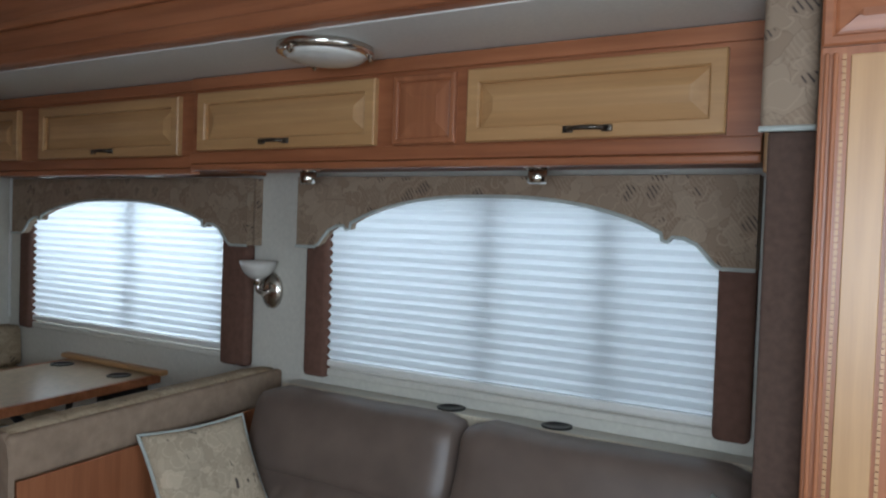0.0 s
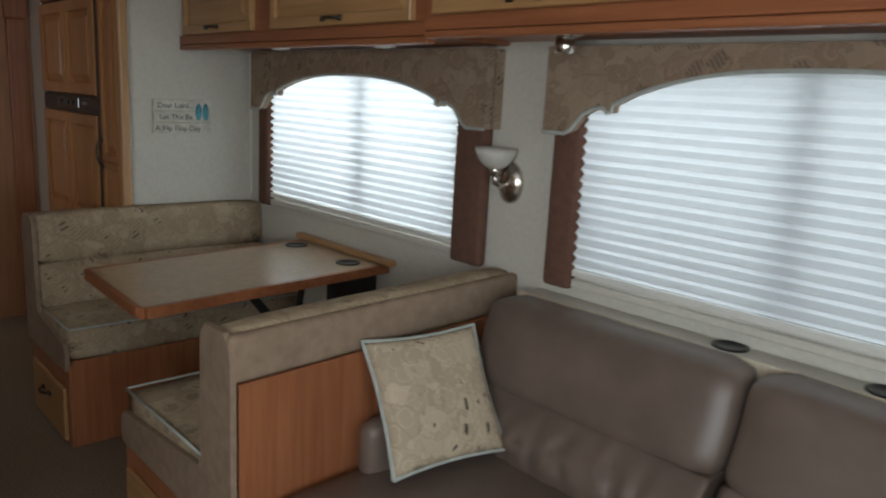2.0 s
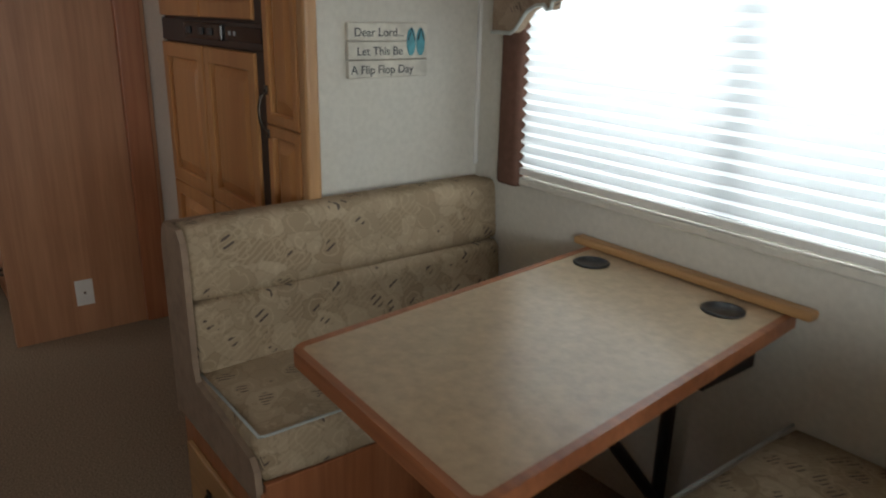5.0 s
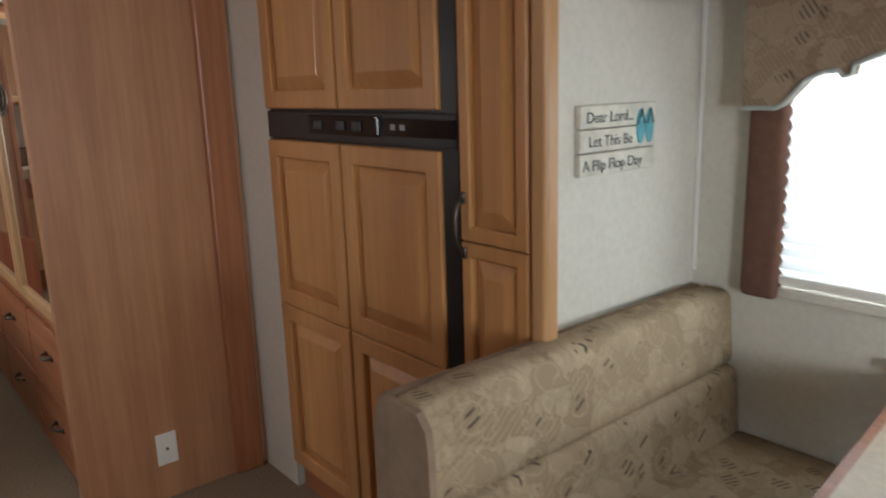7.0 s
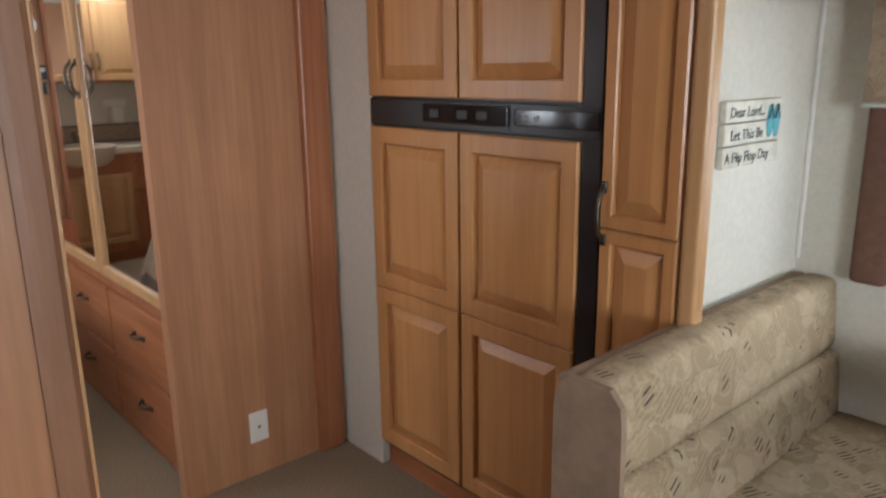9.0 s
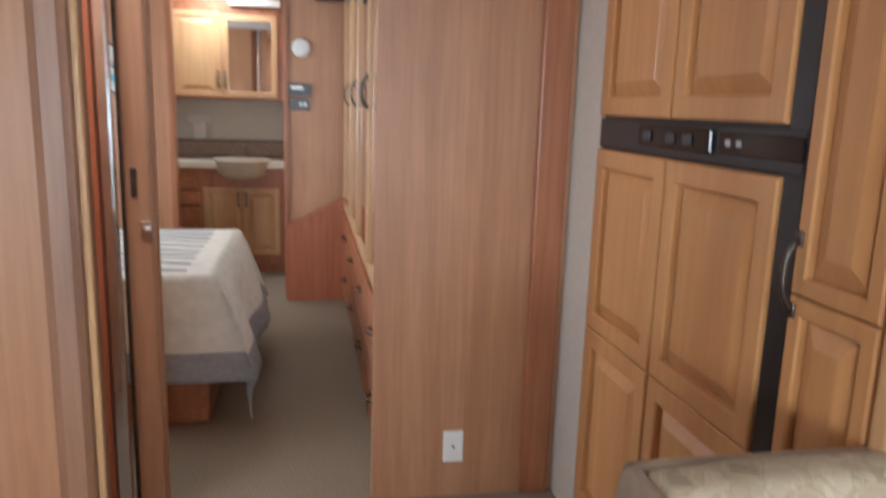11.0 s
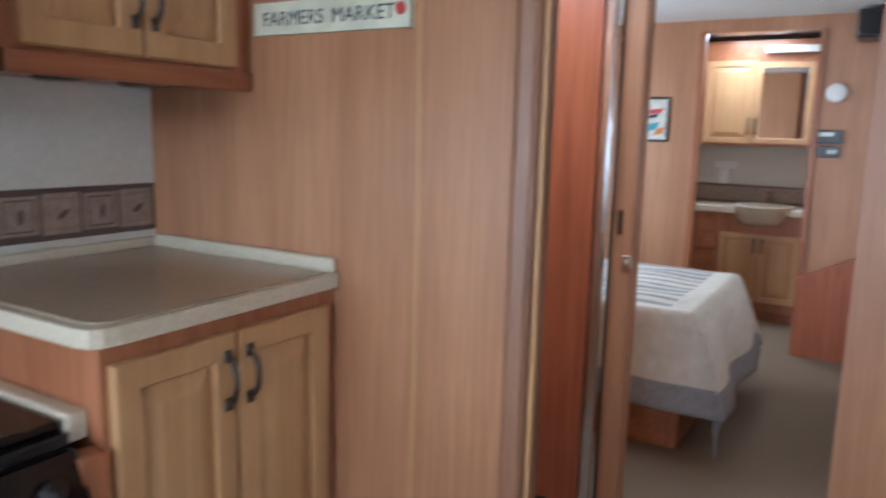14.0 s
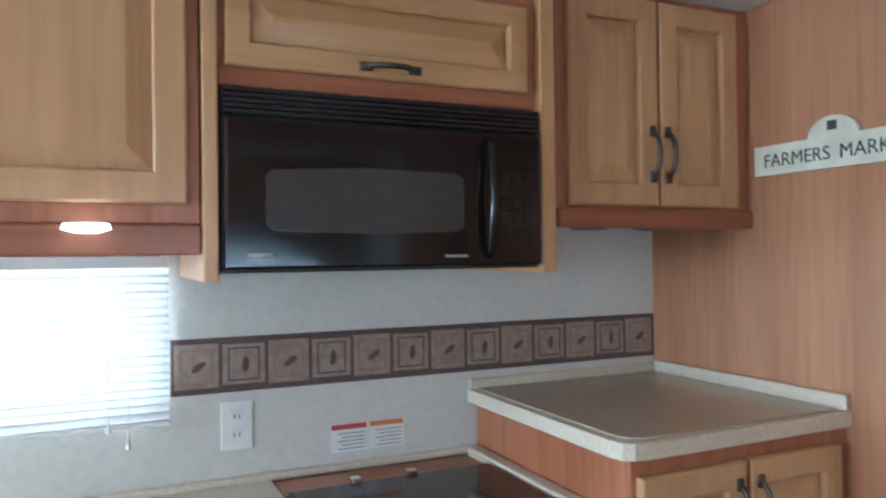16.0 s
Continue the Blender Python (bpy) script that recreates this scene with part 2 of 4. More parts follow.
def smooth(ob):
    for p in ob.data.polygons:
        p.use_smooth = True
    return ob


def prism(points, axis, a, b):
    """A flat outline drawn along an axis from a to b; the points are (x, z) for y, (y, z) for x, (x, y) for z."""
    bm = bmesh.new()
    place = {"y": lambda p, d: (p[0], d, p[1]), "x": lambda p, d: (d, p[0], p[1]), "z": lambda p, d: (p[0], p[1], d)}[axis]
    lo, hi = [bm.verts.new(place(p, a)) for p in points], [bm.verts.new(place(p, b)) for p in points]
    bm.faces.new(lo), bm.faces.new(hi)
    for i in range(len(points)):
        j = (i + 1) % len(points)
        bm.faces.new((lo[i], lo[j], hi[j], hi[i]))
    return bm


def lathe(profile, centre, axis="z", n=28):
    """Turned body from (radius, height) pairs."""
    bm = bmesh.new()
    turn = {"z": Matrix(), "y": pose(0, 0, 0, 90, 0, 0), "x": pose(0, 0, 0, 0, 90, 0)}[axis]
    rings = [[bm.verts.new((r * math.cos(2 * math.pi * i / n), r * math.sin(2 * math.pi * i / n), h)) for i in range(n)] for r, h in profile]
    for a, b in zip(rings, rings[1:]):
        for i in range(n):
            bm.faces.new((a[i], a[(i + 1) % n], b[(i + 1) % n], b[i]))
    bm.faces.new(rings[0]), bm.faces.new(rings[-1])
    bm.transform(Matrix.Translation(centre) @ turn)
    return bm


def tube(points, radius, n=8):
    bm = bmesh.new()
    rings = []
    pts = [Vector(p) for p in points]
    for i, p in enumerate(pts):
        d = (pts[min(i + 1, len(pts) - 1)] - pts[max(i - 1, 0)]).normalized()
        side = d.orthogonal().normalized() if i == 0 else (side - d * side.dot(d)).normalized()
        up = d.cross(side)
        rings.append([bm.verts.new(p + radius * (math.cos(2 * math.pi * k / n) * side + math.sin(2 * math.pi * k / n) * up)) for k in range(n)])
    for a, b in zip(rings, rings[1:]):
        for k in range(n):
            bm.faces.new((a[k], a[(k + 1) % n], b[(k + 1) % n], b[k]))
    bm.faces.new(rings[0]), bm.faces.new(rings[-1])
    return bm


def lettering(text, size, m, mat, parent):
    cu = bpy.data.curves.new("lettering", "FONT")
    cu.body, cu.size, cu.extrude = text, size, 0.0008
    tmp = new("lettering", cu)
    me = bpy.data.meshes.new_from_object(tmp.evaluated_get(bpy.context.evaluated_depsgraph_get()))
    bpy.data.objects.remove(tmp)
    me.transform(m)
    me.materials.clear()
    me.materials.append(mat)
    ob = new("lettering", me)
    attach(ob, parent)
    return ob


class Face:
    """A wall plane for fronts: u runs along the wall, d out of it. S looks to -y, N to +y, E to +x."""

    def __init__(self, side, plane):
        self.side, self.plane = side, plane

    def at(self, u, d, z):
        return {"S": (u, self.plane - d, z), "N": (u, self.plane + d, z), "E": (self.plane + d, u, z)}[self.side]

    def box(self, u0, u1, d0, d1, z0, z1, r=0.0, bm=None):
        a, b = self.at(u0, d0, z0), self.at(u1, d1, z1)
        return box(a[0], b[0], a[1], b[1], a[2], b[2], r, 2, bm)


def pull(parent, face, u, z, length, level):
    pts = []
    for i in range(13):
        s = i / 12 * 2 - 1
        out = 0.024 * (1 - abs(s) ** 3.0) + 0.003
        pts.append(face.at(u + s * length / 2, out, z) if level else face.at(u, out, z + s * length / 2))
    bm = tube(pts, 0.006)
    for s in (-1, 1):
        a = (u + s * length / 2, z) if level else (u, z + s * length / 2)
        w, h = (0.014, 0.009) if level else (0.009, 0.014)
        face.box(a[0] - w, a[0] + w, 0, 0.007, a[1] - h, a[1] + h, 0.003, bm)
    return smooth(part("handle", bm, PEWTER, parent, "aged pewter bow handle"))


def ring(face, u0, u1, z0, z1, rail, d0, d1):
    """A rectangular frame in one piece, its front edges eased."""
    bm = bmesh.new()
    e = min(0.004, rail / 4)
    loops = []
    for inset, depth in ((0, d0), (0, d1 - e), (e, d1), (rail - e, d1), (rail, d1 - e), (rail, d0)):
        loops.append([bm.verts.new(face.at(u, depth, z)) for u, z in ((u0 + inset, z0 + inset), (u1 - inset, z0 + inset), (u1 - inset, z1 - inset), (u0 + inset, z1 - inset))])
    for p, q in zip(loops, loops[1:] + loops[:1]):
        for i in range(4):
            bm.faces.new((p[i], p[(i + 1) % 4], q[(i + 1) % 4], q[i]))
    return bm


def panel_door(parent, face, u0, u1, z0, z1, rail_mat, panel_mat, handle=None, rail=0.05, thick=0.02, name="door", arch=False):
    """A frame-and-panel front: two stiles, two rails, a raised field. handle: (u, z, length, level)."""
    u0, u1 = sorted((u0, u1))
    bm = ring(face, u0, u1, z0, z1, rail, 0, thick)
    d = part(name, bm, rail_mat, parent)
    field = bmesh.new()
    a, b, c, e = u0 + rail - 0.002, u1 - rail + 0.002, z0 + rail - 0.002, z1 - rail + 0.002
    k = 0.032
    rings = []
    for inset, depth in ((0, 0.003), (0.008, 0.006), (0.008 + k, thick - 0.003), (0.012 + k, thick - 0.002)):
        rings.append([field.verts.new(face.at(u, depth, z)) for u, z in ((a + inset, c + inset), (b - inset, c + inset), (b - inset, e - inset), (a + inset, e - inset))])
    for p, q in zip(rings, rings[1:]):
        for i in range(4):
            field.faces.new((p[i], p[(i + 1) % 4], q[(i + 1) % 4], q[i]))
    field.faces.new(rings[-1])
    part("panel", field, panel_mat, d)
    if handle:
        pull(d, Face(face.side, face.plane + (thick if face.side in "NE" else -thick)), *handle)
    return d


# ---- the shell ----
NY, KY, CEIL, SLIDE = 2.17, -0.845, 2.215, 1.92
WX, EX, FR, PX, BX = -3.756, -0.05, 1.515, -5.165, -7.98

structure("floor", box(-9.4, 2.7, -1.8, 2.3, -0.08, 0), CARPET, "brown cut-pile carpet, worn along the aisle", "floor")
structure("ceiling", box(-9.4, 2.7, -1.8, 1.47, CEIL, CEIL + 0.08), CEILING, "off-white vinyl ceiling", "ceiling")
structure("slide_ceiling", box(-5.2, 0.3, 1.47, 2.3, SLIDE, SLIDE + 0.08), CEILING, "off-white lowered ceiling over the sofa and dinette", "ceiling")


def wall_with_openings(name, axis, plane, thick, span, z0, z1, holes, mat, label):
    """A wall with real openings: holes are (a0, a1, z0, z1) along the wall."""
    bm = bmesh.new()
    cuts = sorted({span[0], span[1], *[h[0] for h in holes], *[h[1] for h in holes]})
    zc = sorted({z0, z1, *[h[2] for h in holes], *[h[3] for h in holes]})
    for a, b in zip(cuts, cuts[1:]):
        for c, d in zip(zc, zc[1:]):
            if any(h[0] <= (a + b) / 2 <= h[1] and h[2] <= (c + d) / 2 <= h[3] for h in holes):
                continue
            if axis == "y":
                box(a, b, plane, plane + thick, c, d, 0, 2, bm)
            else:
                box(plane, plane + thick, a, b, c, d, 0, 2, bm)
    bmesh.ops.remove_doubles(bm, verts=bm.verts, dist=1e-5)
    return structure(name, bm, mat, label, "wall")


# KW's unseen east part is made wide to let in more light
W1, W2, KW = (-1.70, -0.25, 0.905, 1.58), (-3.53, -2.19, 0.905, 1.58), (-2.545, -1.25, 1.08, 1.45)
wall_with_openings("wall_north", "y", NY, 0.06, (WX, EX), 0, SLIDE, [W1, W2], WALLPAPER, "pale wallpapered slide-out wall with two windows")
# the second opening is unseen, cut for the added lamp on this side
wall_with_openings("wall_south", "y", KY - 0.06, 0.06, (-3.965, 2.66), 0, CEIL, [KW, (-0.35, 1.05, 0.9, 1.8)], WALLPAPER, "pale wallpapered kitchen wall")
structure("wall_slide_end", box(WX - 0.06, WX, FR + 0.01, NY + 0.06, 0, SLIDE), WALLPAPER, "pale wallpapered end wall beside the dinette", "wall")
structure("wall_slide_east", box(EX, EX + 0.04, 1.66, NY + 0.06, 0, SLIDE), DARK_CLOTH, "dark cloth-covered end wall beside the sofa", "wall")
structure("wall_north_front", box(0.2, 2.66, 1.56, 1.62, 0, CEIL), WALLPAPER, "pale wallpapered side wall", "wall")
# unseen closing wall; its opening stands in for the front windows
wall_with_openings("wall_east", "x", 2.6, 0.06, (-0.845, 1.56), 0, CEIL, [(-0.55, 1.52, 0.85, 1.85)], WALLPAPER, "unseen front wall, added with an opening for the front light")
structure("wall_fridge_side", box(-5.16, -4.915, FR + 0.005, FR + 0.06, 0, SLIDE), WALLPAPER, "narrow pale strip of wall beside the fridge", "wall")
structure("wall_behind_fridge", box(-5.2, WX - 0.06, 2.15, 2.2, 0, SLIDE), WALLPAPER, "wall behind the fridge", "wall")

# wood partition between living room and bedroom, with the doorway
structure("wall_partition", box(PX - 0.05, PX, 0.865, 1.41, 0, CEIL), WALLBOARD, "wood-grain partition beside the bedroom doorway", "wall")
structure("wall_partition_back", box(PX - 0.05, PX, 1.41, 2.2, 0, CEIL), WALLBOARD, "partition behind the trim", "wall")
bm = box(PX - 0.005, PX + 0.028, 1.395, 1.50, 0, 1.745, 0.008)
box(PX - 0.005, PX + 0.04, 1.385, 1.505, 1.745, CEIL, 0.01, 2, bm)
structure("trim_partition", bm, CHERRY_Z, "cherry corner post with a plinth at the top", "trim")
structure("wall_kitchen_end", box(-4.035, -3.965, KY - 0.06, 0.268, 0, CEIL), WALLBOARD, "wood-grain wall at the end of the kitchen", "wall")
structure("trim_kitchen_seam", box(-3.966, -3.9615, 0.030, 0.042, 0, CEIL, 0.002), MAPLE_Z, "slim light seam strip on the wood wall", "trim")
bm = prism([(-3.958, 0.262), (-3.955, 0.275), (-3.957, 0.302), (-3.966, 0.312), (-4.05, 0.312), (-4.05, 0.2685), (-3.964, 0.2685), (-3.964, 0.262)], "z", 0, CEIL)
structure("trim_kitchen_corner", bm, TRIM_BROWN, "rounded brown wood corner trim", "trim")
structure("trim_kitchen_corner_bead", box(-3.998, -3.983, 0.308, 0.322, 0, CEIL, 0.004), MAPLE_Z, "light wood bead on the corner", "trim")
structure("wall_hall", box(-5.10, -4.035, -0.80, -0.75, 0, CEIL), RED_PANEL, "cherry wall at the back of the side passage", "wall")
structure("wall_hall_panel", box(-5.14, -5.10, -0.75, 0.044, 0.03, CEIL), RED_PANEL, "dark red cherry panel beside the bedroom doorway", "wall")
bm = box(PX - 0.04, PX + 0.02, 0.104, 0.182, 0, CEIL, 0.006)
structure("door_frame", bm, WALLBOARD, "cherry frame of the bedroom doorway", "door frame")
structure("door_frame_edge", box(PX - 0.06, PX - 0.04, 0.13, 0.186, 0, CEIL, 0.004), WALLBOARD, "wood edge of the sliding bedroom door", "door")
strip = thing("metal_strip", (PX, 0.05, 0), "bright dented metal strip beside the bedroom door frame", "metal strip")
part("face", box(PX + 0.03, PX + 0.062, 0.046, 0.09, 0.0, CEIL - 0.003, 0.010), BRIGHT_ALU, strip)
part("metal_edge", box(PX - 0.02, PX + 0.008, 0.090, 0.104, 0.0, CEIL - 0.003, 0.002), PEWTER, strip)
latch = thing("door_latch", (PX + 0.02, 0.165, 0.97), "chrome latch on the bedroom door frame", "latch")
part("plate", box(PX + 0.02, PX + 0.026, 0.146, 0.181, 0.942, 0.998, 0.003), CHROME, latch)
part("bolt", box(PX + 0.026, PX + 0.036, 0.155, 0.178, 0.96, 0.98, 0.003), CHROME, latch)
pullcup = thing("flush_pull", (PX + 0.02, 0.13, 1.115), "dark recessed finger pull on the door", "handle")
part("cup", box(PX + 0.018, PX + 0.025, 0.123, 0.141, 1.07, 1.16, 0.003), PEWTER, pullcup)

# slide-out header board with its mouldings
bm = box(-5.125, 0.3, 1.43, 1.475, SLIDE + 0.004, CEIL, 0.004)
box(-5.125, 0.3, 1.415, 1.43, SLIDE + 0.004, SLIDE + 0.05, 0.006, 2, bm)
box(-5.125, 0.3, 1.408, 1.43, SLIDE + 0.12, SLIDE + 0.15, 0.005, 2, bm)
structure("trim_slide_header", bm, CHERRY_X, "cherry fascia board over the slide-out opening", "trim")
structure("trim_wall_corner", box(WX, WX + 0.012, NY - 0.014, NY, 0.9, 1.62, 0.004), WHITE, "thin white corner bead", "trim")
structure("trim_slide_end", box(-3.738, -3.69, FR - 0.014, FR + 0.03, 0.0, SLIDE, 0.012, 3), MAPLE_Z, "rounded maple corner post", "trim")

# bedroom and bathroom shell
structure("wall_bedroom_south", box(-8.0, -3.9, -1.80, -1.74, 0, CEIL), WALLBOARD, "wood-grain bedroom side wall", "wall")
structure("wall_bedroom_east", box(-5.21, -5.15, -1.74, 0.0, 0, CEIL), WALLBOARD, "wood-grain wall behind the bed", "wall")
wall_with_openings("wall_bedroom_end", "x", BX - 0.05, 0.05, (-1.74, 1.6), 0, CEIL, [(-0.21, 0.495, 0, 2.13)], WALLBOARD, "wood-grain wall with the bathroom doorway")
structure("wall_bedroom_north", box(-8.0, -5.2, 1.5, 1.56, 0, CEIL), WALLBOARD, "wall behind the wardrobe", "wall")
structure("wall_bath", box(-9.2, -9.14, -1.0, 1.0, 0, CEIL), WALLPAPER, "pale bathroom wall", "wall")
structure("wall_bath_left", box(-9.14, BX - 0.05, -0.62, -0.56, 0, CEIL), WALLPAPER, "bathroom side wall", "wall")
structure("wall_bath_right", box(-9.14, BX - 0.05, 0.72, 0.78, 0, CEIL), WALLBOARD, "bathroom side wall", "wall")
bm = box(BX, BX + 0.02, -0.25, -0.21, 0, 2.13, 0.004)
box(BX, BX + 0.02, 0.495, 0.525, 0, 2.13, 0.004, 2, bm)
structure("ceiling_soffit", box(-3.96, 2.6, KY + 0.001, -0.16, 2.072, CEIL - 0.001), CEILING, "off-white lowered ceiling edge over the kitchen cabinets", "ceiling")
structure("trim_bath_door", bm, CHERRY_Z, "cherry trim round the bathroom doorway", "trim")


# ---- windows with shades, valances and padded legs ----
def window(hole, mullions, label):
    x0, x1, z0, z1 = hole
    w = tagged(thing("window_1", ((x0 + x1) / 2, NY, z0), label, "window"), kind="structure")
    f = ring(Face("S", NY + 0.055), x0, x1, z0, z1, 0.03, 0, 0.035)
    part("window_frame", f, ALU, w)
    for m in mullions:
        part("mullion", box(m - 0.022, m + 0.022, NY + 0.025, NY + 0.05, z0 + 0.03, z1 - 0.03, 0.003), ALU, w)
    g = part("pane", box(x0 + 0.03, x1 - 0.03, NY + 0.034, NY + 0.040, z0 + 0.03, z1 - 0.03), GLASS, w)
    g.visible_shadow = False
    part("window_sill", box(x0 - 0.02, x1 + 0.02, NY - 0.03, NY - 0.001, z0 - 0.03, z0 - 0.004, 0.006), WALLPAPER, w)


window(W1, (-1.02, -0.62), "wide aluminium-framed window behind a pleated shade")
window(W2, (-2.80,), "aluminium-framed dinette window behind a pleated shade")


def pleated_shade(x0, x1, z0, z1, n):
    s = thing("pleated_shade", ((x0 + x1) / 2, NY - 0.02, z0), "drawn white pleated window shade glowing with daylight", "window shade", "pleated shades")
    bm = bmesh.new()
    pitch = (z1 - z0 - 0.03) / n
    rows = []
    cols = 24
    for i in range(2 * n + 1):
        z = z0 + 0.03 + i * pitch / 2
        row = []
        for c in range(cols + 1):
            x = x0 + (x1 - x0) * c / cols
            sag = 0.0012 * noise.noise((x * 4, i * 0.6, 0.0))
            row.append(bm.verts.new((x, NY - 0.012 - (0.021 if i % 2 else 0.0), z + sag)))
        rows.append(row)
    for a, b in zip(rows, rows[1:]):
        for c in range(cols):
            bm.faces.new((a[c], a[c + 1], b[c + 1], b[c]))
    part("pleats", bm, SHADE, s)
    part("bottom_rail", box(x0, x1, NY - 0.03, NY - 0.008, z0 + 0.006, z0 + 0.028, 0.004), WHITE, s)
    part("head_rail", box(x0, x1, NY - 0.03, NY - 0.004, z1, z1 + 0.03, 0.003), WHITE, s)


pleated_shade(-1.685, -0.262, 0.905, 1.555, 19)
pleated_shade(-3.515, -2.205, 0.905, 1.555, 19)


def valance(x0, x1, zb, top, label, rise, legs):
    v = thing("valance", ((x0 + x1) / 2, 2.1, zb), label, "valance", "window valances")
    w, mid = x1 - x0, (x0 + x1) / 2
    half = [(0.085, 0.0), (0.105, 0.012), (0.125, 0.035), (0.15, 0.062), (0.185, 0.078), (0.215, 0.08), (0.228, 0.066), (0.243, 0.07), (0.247, 0.09)]
    for i in range(1, 11):
        s = i / 10
        half.append((0.25 + (w / 2 - 0.25) * s, 0.095 + (rise - 0.095) * (1 - (1 - s) ** 2.5)))
    low = [(x0 + a, zb + b) for a, b in half] + [(x1 - a, zb + b) for a, b in half[::-1][1:]]
    pts = [(x0, top), (x0, zb)] + low + [(x1, zb), (x1, top)]
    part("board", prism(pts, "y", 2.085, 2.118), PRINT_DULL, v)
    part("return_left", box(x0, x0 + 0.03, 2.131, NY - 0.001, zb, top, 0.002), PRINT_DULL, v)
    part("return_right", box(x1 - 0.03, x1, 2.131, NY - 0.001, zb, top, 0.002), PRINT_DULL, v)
    edge = [(x0, 2.083, zb)] + [(a, 2.083, b) for a, b in low] + [(x1, 2.083, zb)]
    part("piping", tube(edge, 0.006, 6), PIPING, v, "pale blue-grey piping cord")
    for a, b, bottom in legs:
        smooth(part("padded_leg", box(a, b, 2.12, NY - 0.002, bottom, zb + 0.08, 0.018, 3), BROWN_CLOTH, v, "brown padded side leg"))


valance(-1.77, -0.205, 1.348, 1.60, "shell-print padded valance with an arched cut-out over the sofa window", 0.188, ((-1.758, -1.652, 0.866), (-0.304, -0.205, 0.876)))
valance(-3.60, -2.02, 1.338, 1.60, "shell-print padded valance with an arched cut-out over the dinette window", 0.166, ((-3.60, -3.505, 0.868), (-2.195, -2.045, 0.856)))

# ---- overhead cabinets over the sofa and dinette ----

def overhead(x0, x1, label, fronts, blank=None, face=1.80, drop=0.0):
    OC = Face("S", face)
    z0 = 1.60 - drop
    c = thing("overhead_cabinet", ((x0 + x1) / 2, 1.99, 1.625), label, "cabinet", "overhead cabinets")
    part("body", box(x0, x1, face, NY - 0.002, z0 + 0.023, SLIDE - 0.003, 0.003), CHERRY_X, c)
    part("light_rail", box(x0, x1, face - 0.015, face + 0.025, z0, z0 + 0.022, 0.006), CHERRY_X, c)
    f = bmesh.new()
    box(x0, x1, face - 0.013, face - 0.001, 1.876, SLIDE - 0.003, 0.003, 2, f)
    box(x0, x1, face - 0.013, face - 0.001, z0 + 0.024, 1.662 - drop, 0.003, 2, f)
    part("face_rail", f, CHERRY_X, c)
    for a, b, h in fronts:
        panel_door(c, OC, a, b, 1.667 - drop, 1.863, MAPLE_X, MAPLE_X, (h, 1.69 - drop, 0.10, True), 0.038, 0.022)
    if blank:
        panel_door(c, OC, blank[0], blank[1], 1.667, 1.863, CHERRY_Z, CHERRY_Z, None, 0.018, 0.014, "fixed_panel")
    return c


overhead(-2.0, -0.17, "cherry overhead cabinet with two maple doors over the sofa", [(-1.962, -1.219, -1.607), (-0.914, -0.247, -0.57)], (-1.16, -0.955))
overhead(WX + 0.003, -2.004, "cherry overhead cabinet with two maple doors over the dinette", [(-2.91, -2.075, -2.49), (-3.70, -3.06, -3.40)], None, 1.815, 0.012)
endpanel = thing("cabinet_end_block", (-0.13, 1.9, 1.63), "small maple corner block under the cabinet end", "trim block")
part("block", box(-0.168, -0.14, 1.80, 2.0, 1.58, 1.68, 0.006), MAPLE_Z, endpanel)

for sx in (-1.565, -0.755):
    s = thing("spot_lamp", (sx, 1.95, 1.62), "small chrome swivel spot lamp under the cabinet, unlit", "lamp", "under-cabinet lamps")
    smooth(part("base", lathe([(0.05, 0), (0.05, -0.010), (0.032, -0.018)], (sx, 1.90, 1.622)), CHROME, s))
    smooth(part("head", lathe([(0.026, 0), (0.028, -0.04), (0.022, -0.045)], (sx + 0.01, 1.89, 1.606)), CHROME, s))
for sx in (-2.4, -3.1):
    s = thing("puck_lamp", (sx, 1.95, 1.63), "flush white puck lamp under the cabinet", "lamp", "under-cabinet lamps")
    smooth(part("lens", lathe([(0.04, 0), (0.045, -0.012), (0.02, -0.02)], (sx, 1.95, 1.611)), WHITE, s))

lamp = thing("ceiling_lamp", (-1.26, 1.60, SLIDE), "round nickel ceiling lamp with a frosted bowl, unlit", "lamp")
smooth(part("rim", lathe([(0.10, 0), (0.132, -0.008), (0.132, -0.026), (0.12, -0.031)], (-1.26, 1.60, SLIDE)), CHROME, lamp))
smooth(part("bowl", lathe([(0.118, -0.028), (0.10, -0.042), (0.06, -0.051), (0.02, -0.054)], (-1.26, 1.60, SLIDE)), FROST, lamp))
for k in range(3):
    a = 0.4 + k * 2.094
    part("knob", lathe([(0.006, 0), (0.009, -0.012), (0.004, -0.02)], (-1.26 + 0.126 * math.cos(a), 1.60 + 0.126 * math.sin(a), SLIDE - 0.027), n=10), CHROME, lamp)

sc = thing("wall_sconce", (-1.955, NY, 1.17), "nickel wall lamp with a white glass bell shade, unlit", "lamp")
bm = lathe([(0.052, 0), (0.05, 0.012), (0.03, 0.022), (0.012, 0.03)], (-1.955, NY - 0.001, 1.165), "y")
bmesh.ops.scale(bm, vec=(1, 1, 1.35), verts=bm.verts, space=Matrix.Translation((1.955, 0, -1.165)))
smooth(part("backplate", bm, CHROME, sc))
smooth(part("arm", tube([(-1.955, NY - 0.02, 1.165), (-1.96, NY - 0.05, 1.155), (-1.965, NY - 0.072, 1.17), (-1.965, NY - 0.076, 1.20)], 0.011), CHROME, sc))
smooth(part("cup", lathe([(0.016, 0), (0.02, 0.03), (0.012, 0.034)], (-1.965, NY - 0.076, 1.19)), CHROME, sc))
